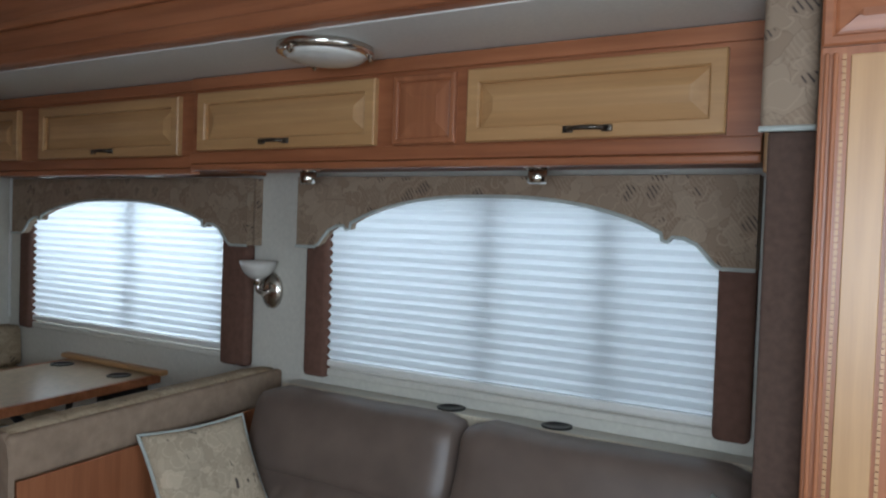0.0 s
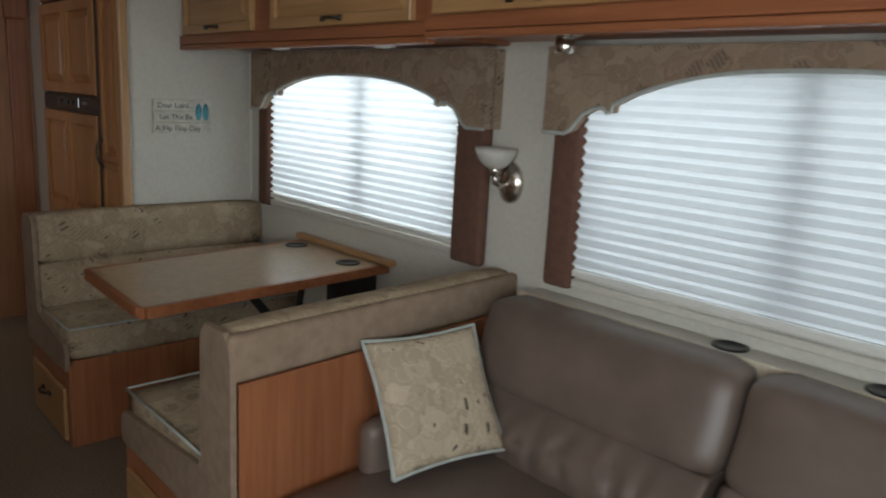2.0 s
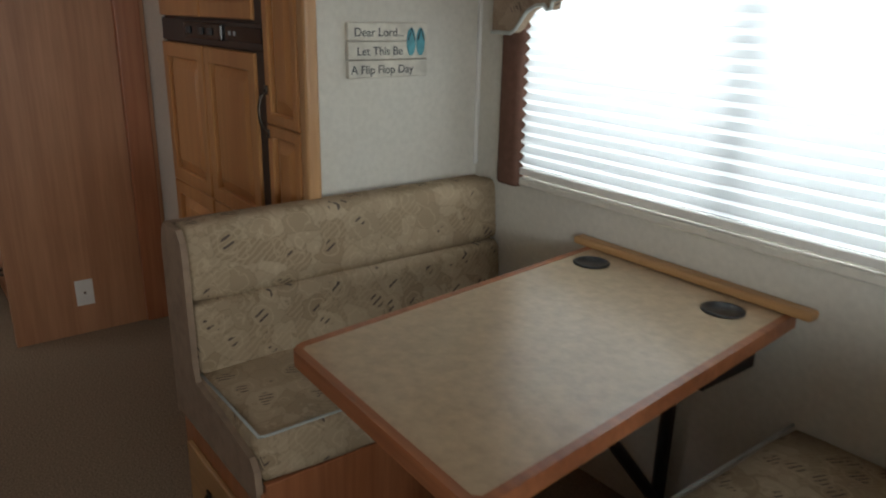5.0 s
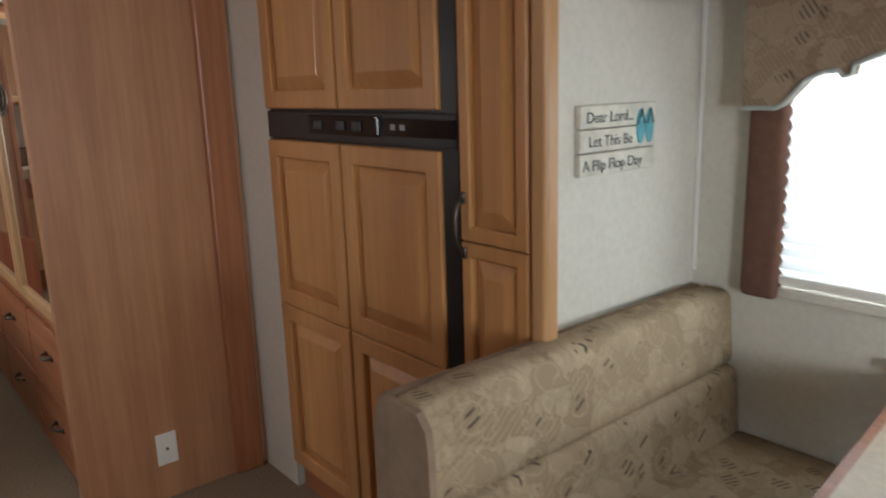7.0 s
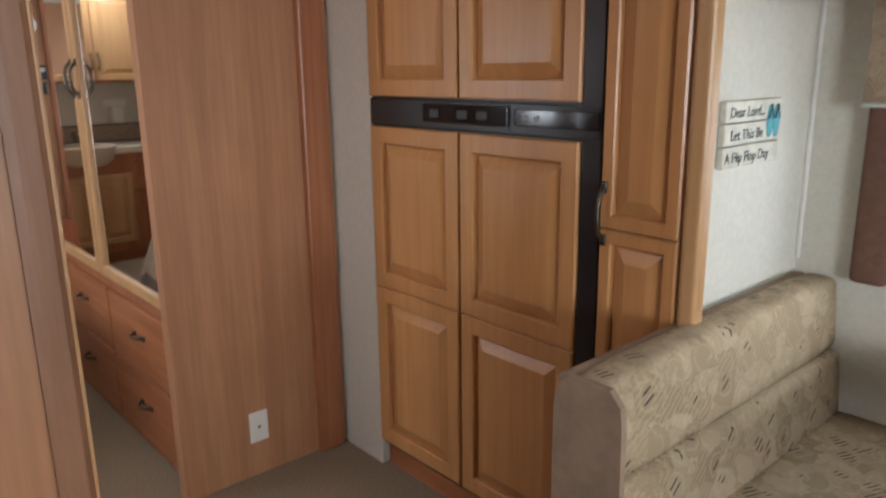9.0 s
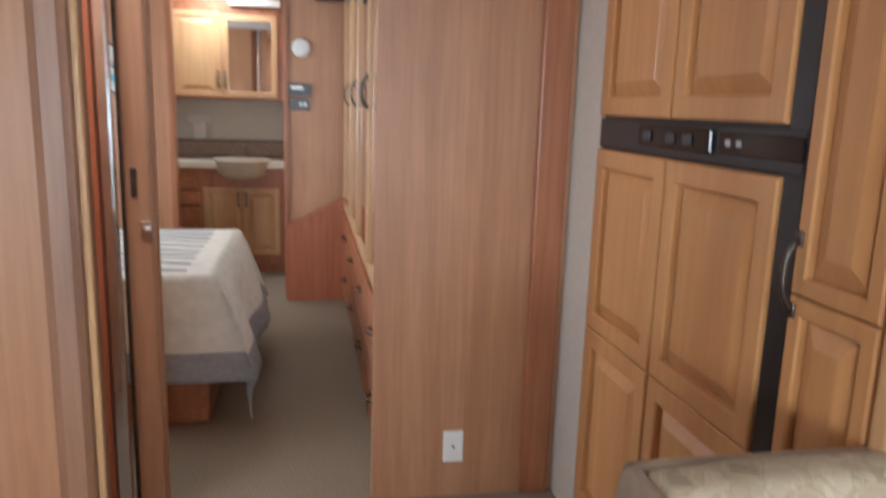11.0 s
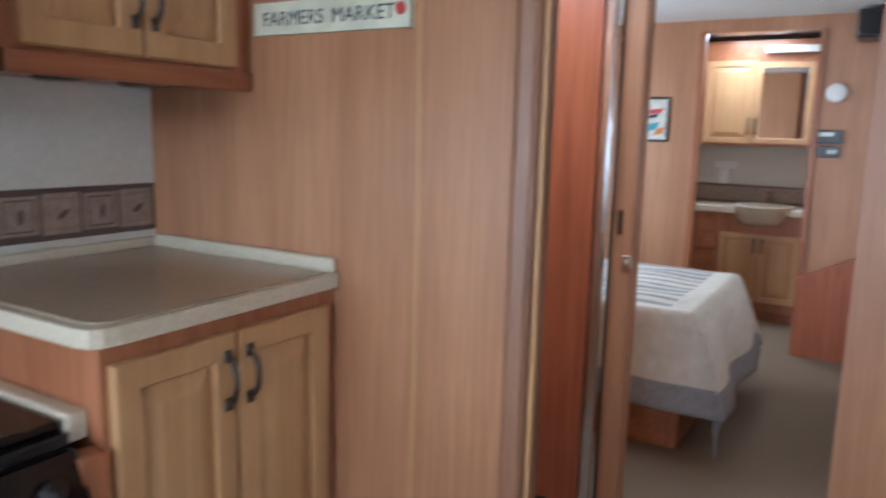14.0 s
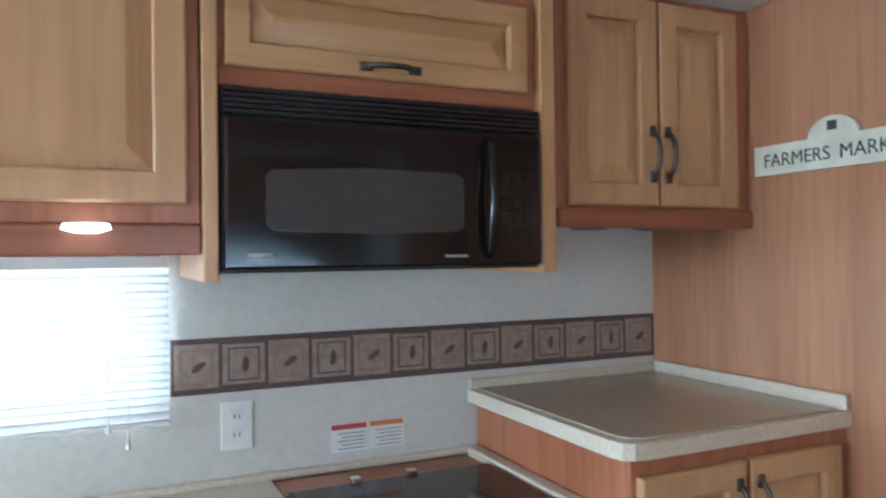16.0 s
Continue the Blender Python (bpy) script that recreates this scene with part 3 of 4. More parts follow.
smooth(part("shade", lathe([(0.018, 0), (0.034, 0.008), (0.052, 0.024), (0.064, 0.046), (0.072, 0.07), (0.068, 0.068), (0.045, 0.03)], (-1.965, NY - 0.076, 1.212)), FROST, sc))

LAMP = Vector((-2.55, 1.28, 1.735))
hang = thing("pendant_lamp", (LAMP.x, LAMP.y, CEIL), "nickel pendant lamp with two white glass bell shades, unlit", "lamp")
smooth(part("canopy", lathe([(0.06, 0), (0.058, -0.015), (0.02, -0.03)], (LAMP.x - 0.09, LAMP.y, CEIL)), CHROME, hang))
smooth(part("stem", tube([(LAMP.x - 0.09, LAMP.y, CEIL - 0.02), (LAMP.x - 0.09, LAMP.y, LAMP.z + 0.16)], 0.009), CHROME, hang))
for dx in (0.0, -0.18):
    c = LAMP + Vector((dx, 0, 0))
    smooth(part("arm", tube([(LAMP.x - 0.09, LAMP.y, LAMP.z + 0.17), (LAMP.x - 0.09 + (dx + 0.09) * 0.6, LAMP.y, LAMP.z + 0.19), (c.x, c.y, LAMP.z + 0.15), (c.x, c.y, LAMP.z + 0.085)], 0.008), CHROME, hang))
    smooth(part("shade", lathe([(0.02, 0.095), (0.03, 0.085), (0.04, 0.05), (0.055, 0.02), (0.08, 0.0), (0.074, 0.002), (0.036, 0.045)], c), FROST, hang))

# ---- sofa ----
def shear_back(bm, lean, z0):
    for v in bm.verts:
        v.co.y += lean * (v.co.z - z0)


def dimple(bm, amount, scale, seed):
    for v in bm.verts:
        v.co += Vector((noise.noise(v.co * scale + Vector((seed, 0, 0))), noise.noise(v.co * scale + Vector((0, seed, 7))), noise.noise(v.co * scale + Vector((3, 0, seed))))) * amount


def cushion(x0, x1, y0, y1, z0, z1, r, cuts=8):
    bm = box(x0, x1, y0, y1, z0, z1)
    bmesh.ops.subdivide_edges(bm, edges=bm.edges, cuts=cuts, use_grid_fill=True)
    c = Vector(((x0 + x1) / 2, (y0 + y1) / 2, (z0 + z1) / 2))
    h = Vector(((x1 - x0) / 2, (y1 - y0) / 2, (z1 - z0) / 2))
    for v in bm.verts:
        p = v.co - c
        q = Vector((max(-h.x + r, min(h.x - r, p.x)), max(-h.y + r, min(h.y - r, p.y)), max(-h.z + r, min(h.z - r, p.z))))
        d = p - q
        if d.length > 1e-6:
            v.co = c + q + d.normalized() * min(r, d.length if abs(d.length - r) < 1e-6 else r)
    return bm


sofa = thing("sofa", (-1.0, 1.65, 0), "taupe leather two-seat sofa with ruched lower back panels", "sofa")
part("base", box(-1.80, -0.16, 1.20, 2.0, 0.0, 0.24, 0.02), LEATHER, sofa)
for i, (a, b) in enumerate(((-1.80, -0.995), (-0.985, -0.16))):
    bm = cushion(a, b, 1.14, 1.90, 0.235, 0.435, 0.045, 10)
    dimple(bm, 0.008, 3, i * 9)
    smooth(part("seat_cushion", bm, LEATHER, sofa))
    bm = cushion(a, b, 1.82, 1.98, 0.58, 0.85, 0.055, 10)
    shear_back(bm, 0.28, 0.5)
    dimple(bm, 0.008, 5, 4 + i)
    smooth(part("backrest_pad", bm, LEATHER, sofa))
    bm = box(a + 0.01, b - 0.01, 1.84, 1.96, 0.40, 0.60)
    bmesh.ops.subdivide_edges(bm, edges=bm.edges, cuts=44, use_grid_fill=True)
    for v in bm.verts:
        if v.co.y < 1.9:
            k = (v.co.z - 0.40) / 0.2
            bulge = 0.055 * math.sin(math.pi * min(1, max(0, k))) + 0.006
            ruck = (1 - abs(noise.noise((v.co.x * 24 + v.co.z * 4, v.co.z * 1.4, i * 5.0 + 1.3))) * 2.0) ** 4 * 0.022 * math.sin(math.pi * k)
            v.co.y -= bulge - ruck
    shear_back(bm, 0.28, 0.5)
    smooth(part("lumbar_pad", bm, LEATHER, sofa, "gathered leather lower back panel"))
part("backrest_frame", box(-1.80, -0.16, 2.03, 2.07, 0.2, 0.80, 0.01), LEATHER, sofa)
bm = cushion(-1.802, -1.725, 1.43, 1.86, 0.40, 0.575, 0.04, 8)
smooth(part("armrest", bm, LEATHER, sofa))

ledge = thing("window_ledge", (-0.97, 2.13, 0.8), "cream ledge with two black cup holders behind the sofa", "ledge")
part("board", box(-1.80, -0.052, 2.075, NY - 0.001, 0.0, 0.838, 0.008), WALLPAPER, ledge)
part("front_strip", box(-1.80, -0.052, 2.062, 2.075, 0.80, 0.842, 0.004), LAMINATE, ledge)
for x in (-1.12, -0.75):
    smooth(part("cup_holder", lathe([(0.048, 0), (0.048, 0.004), (0.038, 0.005), (0.036, 0.002)], (x, 2.13, 0.838)), BLACK, ledge))


def throw_pillow(size, m, label):
    p = thing("throw_pillow", m.translation, label, "pillow", "throw pillows")
    bm = bmesh.new()
    n = 22
    sides = []
    for sgn in (-1, 1):
        g = []
        for i in range(n + 1):
            for j in range(n + 1):
                u, v = i / n * 2 - 1, j / n * 2 - 1
                pinch = 1 - 0.07 * (1 - (abs(u) ** 2)) * abs(v) ** 4, 1 - 0.07 * (1 - abs(v) ** 2) * abs(u) ** 4
                thick = 0.37 * size * ((1 - u ** 4) * (1 - v ** 4)) ** 0.5
                thick *= 0.5 * (1 + 0.12 * noise.noise((u * 3, v * 3, sgn)))
                g.append(bm.verts.new((u * size / 2 * pinch[1], sgn * thick * 0.55, v * size / 2 * pinch[0])))
        sides.append(g)
        for i in range(n):
            for j in range(n):
                a = i * (n + 1) + j
                bm.faces.new((g[a], g[a + n + 1], g[a + n + 2], g[a + 1]))
    bmesh.ops.remove_doubles(bm, verts=bm.verts, dist=1e-4)
    bm.transform(m)
    smooth(part("cover", bm, PRINT_PALE, p))
    rim = []
    for k in range(80):
        s = k / 80 * 4
        e, f = int(s), (s % 1) * 2 - 1
        q = 1 - 0.07 * (1 - f * f)
        rim.append(m @ Vector(((f * size / 2, 0, -q * size / 2), (q * size / 2, 0, f * size / 2), (-f * size / 2, 0, q * size / 2), (-q * size / 2, 0, -f * size / 2))[e]))
    rim.append(rim[0])
    smooth(part("piping", tube(rim, 0.006, 6), PIPING, p, "pale blue piping"))


throw_pillow(0.37, pose(-1.695, 1.63, 0.622, -32, 0, 81), "cream shell-print pillow with blue piping leaning on the sofa arm")
throw_pillow(0.42, pose(-0.235, 1.60, 0.65, -18, -8, -72), "cream shell-print pillow with blue piping at the sofa's end")

# fluted cherry post and cabinet front, with the cloth drop beside it
drop = thing("side_curtain", (-0.085, 1.62, 0), "dark brown cloth side curtain under a shell-print pelmet", "curtain")
part("cloth", box(-0.138, -0.05, 1.60, 1.655, 0.0, 1.645, 0.006), DARK_CLOTH, drop)
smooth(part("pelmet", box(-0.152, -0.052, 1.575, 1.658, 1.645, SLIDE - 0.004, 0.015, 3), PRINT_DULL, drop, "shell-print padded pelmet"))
part("piping", tube([(-0.152, 1.573, 1.645), (-0.052, 1.573, 1.645)], 0.006, 6), PIPING, drop)
ward = thing("tall_cabinet", (0.12, 1.55, 0), "tall cherry cabinet with beaded pilaster and panel door", "cabinet")
part("body", box(-0.047, 0.38, 1.50, 1.56, 0, SLIDE - 0.002, 0.004), CHERRY_Z, ward)
for x in (-0.04, -0.026):
    part("flute", box(x, x + 0.009, 1.49, 1.50, 0.02, 1.765, 0.004), CHERRY_Z, ward)
for x in (-0.008, 0.072):
    bm = bmesh.new()
    for k in range(144):
        z = 0.05 + k * 0.0119
        box(x - 0.003, x + 0.003, 1.494, 1.50, z, z + 0.0095, 0, 2, bm)
    tagged(part("bead_moulding", bm, MAPLE_Z, ward, "beaded maple moulding"), kind="stuff")
part("door_panel", box(0.002, 0.062, 1.495, 1.50, 0.05, 1.76, 0.002), MAPLE_Z, ward)
panel_door(ward, Face("S", 1.50), -0.045, 0.30, 1.775, 1.885, CHERRY_X, CHERRY_X, None, 0.02, 0.014, "top_panel")

# ---- dinette ----
TZ = 0.752
table = thing("dinette_table", (-2.97, 1.7, 0), "maple laminate dinette table with a cherry edge and black folding leg", "table")
bm = prism([(-3.075, 1.15), (-3.09, 1.165), (-3.20, 2.165), (-2.60, 2.165), (-2.50, 1.145), (-2.515, 1.13)], "z", TZ - 0.03, TZ)
part("tabletop", bm, TABLE_TOP, table)
edge = [(-3.198, 2.165), (-3.09, 1.165), (-3.075, 1.148), (-2.517, 1.127), (-2.50, 1.143), (-2.598, 2.165)]
for a, b in zip(edge, edge[1:]):
    p, q = Vector((*a, TZ - 0.017)), Vector((*b, TZ - 0.017))
    d = (q - p).normalized()
    n = Vector((d.y, -d.x, 0)) * 0.009
    bm = bmesh.new()
    v = [bm.verts.new(w + Vector((0, 0, h))) for w in (p - n, q - n, q + n, p + n) for h in (-0.017, 0.0185)]
    for f in ((0, 2, 4, 6), (1, 3, 5, 7), (0, 1, 3, 2), (2, 3, 5, 4), (4, 5, 7, 6), (6, 7, 1, 0)):
        bm.faces.new([v[i] for i in f])
    part("edge_strip", bm, CHERRY_X, table, "cherry edge strip")
for x in (-3.10, -2.70):
    smooth(part("cup_holder", lathe([(0.05, 0), (0.05, 0.004), (0.041, 0.005), (0.039, 0.0015)], (x, 2.04, TZ)), BLACK, table, "black cup holder"))
part("wall_rail", box(-3.25, -2.54, 2.126, 2.168, TZ + 0.002, TZ + 0.026, 0.008), MAPLE_X, table, "maple wall rail")
part("bracket", box(-2.72, -2.67, 1.95, 2.168, TZ - 0.17, TZ - 0.03, 0.004), BLACK_METAL, table)
part("leg", tube([(-2.87, 2.14, 0.0), (-2.87, 2.14, TZ - 0.03)], 0.02, 10), BLACK_METAL, table)
part("leg", tube([(-2.87, 2.12, 0.1), (-2.87, 1.62, TZ - 0.035)], 0.018, 10), BLACK_METAL, table)
part("brace", tube([(-2.87, 1.95, TZ - 0.035), (-2.87, 1.88, 0.40)], 0.014, 8), BLACK_METAL, table)


def bench(back_x, seat_x, face, y0, skew, label):
    """A dinette bench: back_x is the outer side of its back, seat_x the seat's front; face +1 looks to +x."""
    b = thing("dinette_bench", ((back_x + seat_x) / 2, 1.65, 0), label, "bench", "dinette benches")
    s = face
    bx = back_x + s * 0.16
    y1 = NY - 0.004

    def askew(bm):
        for v in bm.verts:
            v.co.x -= skew * (v.co.y - y0)
        return bm

    part("box_front", box(seat_x - s * 0.02, seat_x - s * 0.002, y0 + 0.012, y1, 0, 0.358, 0.003), CHERRY_Z, b)
    part("box_side", box(back_x + s * 0.012, seat_x - s * 0.003, y0, y0 + 0.012, 0.0, 0.34, 0.003), CHERRY_Z, b)
    part("box_back", askew(box(back_x, back_x + s * 0.012, y0 + 0.012, y1, 0, 0.744, 0.002)), CHERRY_Z, b)
    dr = part("drawer", box(back_x + s * 0.06, seat_x - s * 0.04, y0 - 0.016, y0, 0.02, 0.24, 0.005), MAPLE_X, b)
    pull(dr, Face("S", y0 - 0.016), (back_x + seat_x) / 2, 0.16, 0.09, True)
    bm = cushion(back_x + s * 0.11, seat_x, y0 + 0.004, y1, 0.352, 0.49, 0.03, 7) if s > 0 else cushion(seat_x, back_x + s * 0.11, y0 + 0.004, y1, 0.352, 0.49, 0.03, 7)
    dimple(bm, 0.004, 6, back_x)
    seat = smooth(part("seat_cushion", bm, PRINT, b))
    z = 0.486
    smooth(part("piping", tube([(bx + s * 0.01, y0 + 0.006, z), (seat_x - s * 0.008, y0 + 0.006, z), (seat_x - s * 0.004, y0 + 0.02, z), (seat_x - s * 0.004, y1 - 0.01, z)], 0.004, 6), PIPING, seat))
    # suede end: an L outline with rounded corners
    arc = [(back_x + s * 0.0, 0.30), (back_x, 0.80), (back_x + s * 0.01, 0.845), (back_x + s * 0.035, 0.868), (bx - s * 0.03, 0.868), (bx - s * 0.005, 0.84), (bx, 0.80), (bx + s * 0.004, 0.51), (bx + s * 0.02, 0.47), (seat_x - s * 0.03, 0.425), (seat_x - s * 0.004, 0.40), (seat_x, 0.345), (seat_x - s * 0.015, 0.318), (back_x + s * 0.02, 0.318)]
    bm = prism(arc, "y", y0 - 0.012, y0 + 0.004)
    part("end_cover", bm, SUEDE, b, "tan suede end cover")
    for k, (za, zb) in enumerate(((0.46, 0.672), (0.66, 0.876))):
        lo, hi = sorted((bx - s * 0.105, bx + s * (0.012 if k == 0 else 0.0)))
        bm = cushion(lo, hi, y0 + 0.006, y1, za, zb, 0.035, 7)
        for v in bm.verts:
            v.co.x -= s * 0.09 * (v.co.z - 0.5)
        smooth(part("back_cushion", askew(bm), PRINT, b))
    lo, hi = sorted((back_x, back_x + s * 0.038))
    smooth(part("top_cover", askew(box(lo, hi, y0 - 0.01, y1, 0.745, 0.866, 0.016, 3)), SUEDE, b, "tan suede top and back edge"))
    smooth(part("piping", tube([(bx, y0 + 0.0, 0.46), (bx - s * 0.02, y0 + 0.0, 0.80), (bx - s * 0.06, y0 + 0.004, 0.86)], 0.004, 6), PIPING, b))
    return b


bench(WX + 0.003, -3.216, 1, 1.11, 0.0, "shell-print dinette bench with suede end and cherry drawer box")
bench(-1.806, -2.55, -1, 1.085, 0.075, "shell-print dinette bench with suede end backing onto the sofa")

# sign on the end wall
sg = thing("wall_plaque", (WX, 1.83, 1.29), "weathered white three-board plaque with flip-flops painted on it", "sign")
for k in range(3):
    z = 1.203 + k * 0.053
    part("board", box(WX + 0.001, WX + 0.018, 1.664, 1.944, z, z + 0.0505, 0.003), SIGN_WHITE, sg)
for k, t in enumerate(("A Flip Flop Day", "Let This Be", "Dear Lord...")):
    m = pose(WX + 0.0185, 1.672 + (0.0, 0.02, 0.012)[k], 1.215 + k * 0.053, 90, 0, 90)
    lettering(t, 0.035, m, INK, sg)
for k, y in enumerate((1.882, 1.917)):
    bm = lathe([(0.0155, 0), (0.0155, 0.003)], (0, 0, 0), "x", 20)
    bmesh.ops.scale(bm, vec=(1, 1, 2.6), verts=bm.verts)
    bmesh.ops.translate(bm, vec=(WX + 0.0182, y, 1.305), verts=bm.verts)
    part("flip_flop", bm, TEAL, sg, "painted teal flip-flop")
    part("strap", tube([(WX + 0.0225, y - 0.012, 1.31), (WX + 0.0225, y, 1.345), (WX + 0.0225, y + 0.012, 1.31)], 0.002, 5), INK, sg)

# ---- fridge and pantry ----
fr = thing("fridge", (-4.43, 1.8, 0), "four-door fridge with stained maple panels in black frames", "fridge")
FF = Face("S", FR + 0.012)
part("body", box(-4.912, -3.965, FR + 0.012, 2.14, 0.09, 1.825, 0.004), BLACK, fr)
part("handle_band", FF.box(-4.90, -3.97, 0.0, 0.018, 1.266, 1.35, 0.004), BLACK, fr, "black control band")
part("handle_grip", FF.box(-4.62, -4.27, 0.018, 0.03, 1.285, 1.34, 0.006), GLOSS_BLACK, fr)
for u in (-4.56, -4.44, -4.36):
    part("latch", FF.box(u - 0.02, u + 0.02, 0.03, 0.036, 1.30, 1.325, 0.003), BLACK_METAL, fr)
part("control_panel", FF.box(-4.25, -3.97, 0.018, 0.022, 1.29, 1.335, 0.003), GLOSS_BLACK, fr)
for u in (-4.21, -4.17):
    part("indicator", FF.box(u - 0.01, u + 0.01, 0.022, 0.0235, 1.306, 1.32, 0.001), GREY_PRINT, fr)
for a, b in ((-4.898, -4.474), (-4.462, -4.03)):
    panel_door(fr, FF, a, b, 1.357, 1.812, FRIDGE_WOOD, FRIDGE_WOOD, None, 0.055, 0.024)
    d = panel_door(fr, FF, a, b, 0.712, 1.26, FRIDGE_WOOD, FRIDGE_WOOD, None, 0.055, 0.024)
    panel_door(fr, FF, a, b, 0.115, 0.709, FRIDGE_WOOD, FRIDGE_WOOD, None, 0.055, 0.024, "lower_door_panel")
part("black_frame", FF.box(-4.026, -3.966, 0.0, 0.016, 0.10, 1.822, 0.003), BLACK, fr)
part("plinth", box(-4.905, -3.84, FR + 0.03, FR + 0.05, 0.0, 0.09), CHERRY_X, fr)
structure("trim_fridge_top", box(-4.91, -3.74, FR + 0.004, FR + 0.03, 1.828, SLIDE - 0.002, 0.003), CHERRY_X, "cherry strip over the fridge", "trim")
pan = thing("pantry_cabinet", (-3.86, 1.8, 0), "slim cherry pantry cabinet with an arched pewter handle", "cabinet")
part("body", box(-3.96, -3.82, FR + 0.01, 2.14, 0.09, 1.825, 0.003), CHERRY_Z, pan)
PF = Face("S", FR + 0.01)
d = panel_door(pan, PF, -3.958, -3.745, 1.058, 1.818, FRIDGE_WOOD, FRIDGE_WOOD, None, 0.035, 0.022)
panel_door(pan, PF, -3.958, -3.745, 0.12, 1.055, FRIDGE_WOOD, FRIDGE_WOOD, None, 0.035, 0.022, "lower_door")
pull(d, Face("S", FR - 0.012), -3.945, 1.095, 0.13, False)


def outlet(at, face, label, slots=True):
    o = thing("wall_outlet", face.at(at[0], 0, at[1]), label, "outlet")
    part("plate", face.box(at[0] - 0.036, at[0] + 0.036, 0.0005, 0.006, at[1] - 0.058, at[1] + 0.058, 0.002), WHITE, o)
    if slots:
        for z in (-0.022, 0.022):
            part("socket", face.box(at[0] - 0.016, at[0] + 0.016, 0.006, 0.008, at[1] + z - 0.014, at[1] + z + 0.014, 0.002), WHITE, o)
            for u in (-0.006, 0.006):
                part("slot", face.box(at[0] + u - 0.0012, at[0] + u + 0.0012, 0.008, 0.0086, at[1] + z - 0.005, at[1] + z + 0.006), BLACK, o)
    else:
        part("jack", face.box(at[0] - 0.005, at[0] + 0.005, 0.006, 0.010, at[1] - 0.005, at[1] + 0.005, 0.001), CHROME, o)


outlet((1.15, 0.19), Face("E", PX), "white cable outlet plate low on the wood partition", False)

# ---- kitchen ----
raised = thing("raised_cabinet", (-3.64, -0.5, 0), "maple base cabinet with two doors under a raised worktop", "cabinet")
part("body", box(-3.962, -3.345, KY + 0.003, -0.215, 0.0, 1.04, 0.003), CHERRY_Z, raised)
part("face_frame", box(-3.962, -3.345, -0.2149, -0.200, 0.08, 1.04, 0.003), CHERRY_Z, raised)
RF = Face("N", -0.20)
panel_door(raised, RF, -3.925, -3.645, 0.12, 1.005, MAPLE_Z, MAPLE_Z, (-3.67, 0.91, 0.10, False), 0.055, 0.02)
panel_door(raised, RF, -3.635, -3.36, 0.12, 1.005, MAPLE_Z, MAPLE_Z, (-3.61, 0.91, 0.10, False), 0.055, 0.02)
rt = thing("raised_worktop", (-3.64, -0.5, 1.03), "beige laminate raised worktop with a cream lip", "worktop")
part("slab", prism([(-3.962, KY + 0.003), (-3.962, -0.182), (-3.375, -0.178), (-3.345, -0.182), (-3.325, -0.195), (-3.318, -0.225), (-3.318, KY + 0.003)], "z", 1.041, 1.075), LAMINATE, rt)
part("backsplash", box(-3.9615, -3.945, KY + 0.02, -0.186, 1.076, 1.112, 0.005), LAMINATE, rt, "cream upstand along the wood wall")
part("backsplash", box(-3.9615, -3.32, KY + 0.003, KY + 0.018, 1.076, 1.104, 0.005), LAMINATE, rt)
TOPBROWN = plain("beige_worktop_face", (0.44, 0.355, 0.255), 0.22, vary=0.12, scale=160, relief=0.0)
part("surface", prism([(-3.944, KY + 0.02), (-3.944, -0.20), (-3.385, -0.20), (-3.355, -0.215), (-3.343, -0.24), (-3.343, KY + 0.02)], "z", 1.0755, 1.0785), TOPBROWN, rt, "beige glossy worktop face")

low = thing("base_cabinet", (-2.0, -0.5, 0), "cherry base cabinets beside the stove", "cabinet")
part("body", box(-2.785, -0.9, KY + 0.003, -0.20, 0, 0.87, 0.003), CHERRY_X, low)
part("filler", box(-3.343, -3.295, -0.23, -0.18, 0, 0.86, 0.003), CHERRY_Z, low)
lt = thing("worktop", (-2.0, -0.5, 0.87), "cream laminate worktop with a raised back lip", "worktop")
part("slab", box(-2.785, -0.9, KY + 0.003, -0.14, 0.872, 0.91, 0.008), LAMINATE, lt)
part("backsplash", box(-3.343, -0.9, KY + 0.003, KY + 0.022, 0.905, 0.925, 0.006), LAMINATE, lt)
part("side_lip", box(-3.343, -3.305, KY + 0.022, -0.235, 0.872, 0.925, 0.006), LAMINATE, lt)
part("back_strip", box(-3.304, -2.786, KY + 0.022, -0.696, 0.872, 0.905, 0.003), CHERRY_X, lt, "brown strip behind the stove")
sink = part("sink_rim", box(-2.2, -1.75, -0.72, -0.25, 0.91, 0.918, 0.004), WHITE, lt)

st = thing("stove", (-3.04, -0.4, 0), "black gas range with a folding glass cover and knobs", "stove")
part("oven_body", box(-3.30, -2.79, -0.64, -0.17, 0.05, 0.875, 0.004), BLACK, st)
cov = part("glass_cover", box(-3.298, -2.792, -0.64, -0.19, 0.90, 0.918, 0.006), GLOSS_BLACK, st)
part("cooktop", box(-3.30, -2.79, -0.642, -0.172, 0.876, 0.899, 0.004), BLACK, st)
for x in (-2.95, -3.09):
    part("hinge", box(x - 0.012, x + 0.012, -0.655, -0.63, 0.905, 0.928, 0.003), CHROME, cov)
part("cover_tab", box(-3.08, -3.0, -0.20, -0.185, 0.919, 0.923, 0.001), CHROME, cov)
bm = prism([(-0.17, 0.77), (-0.17, 0.874), (-0.155, 0.874), (-0.115, 0.78), (-0.115, 0.77)], "x", -3.30, -2.79)
part("control_panel", bm, GLOSS_BLACK, st)
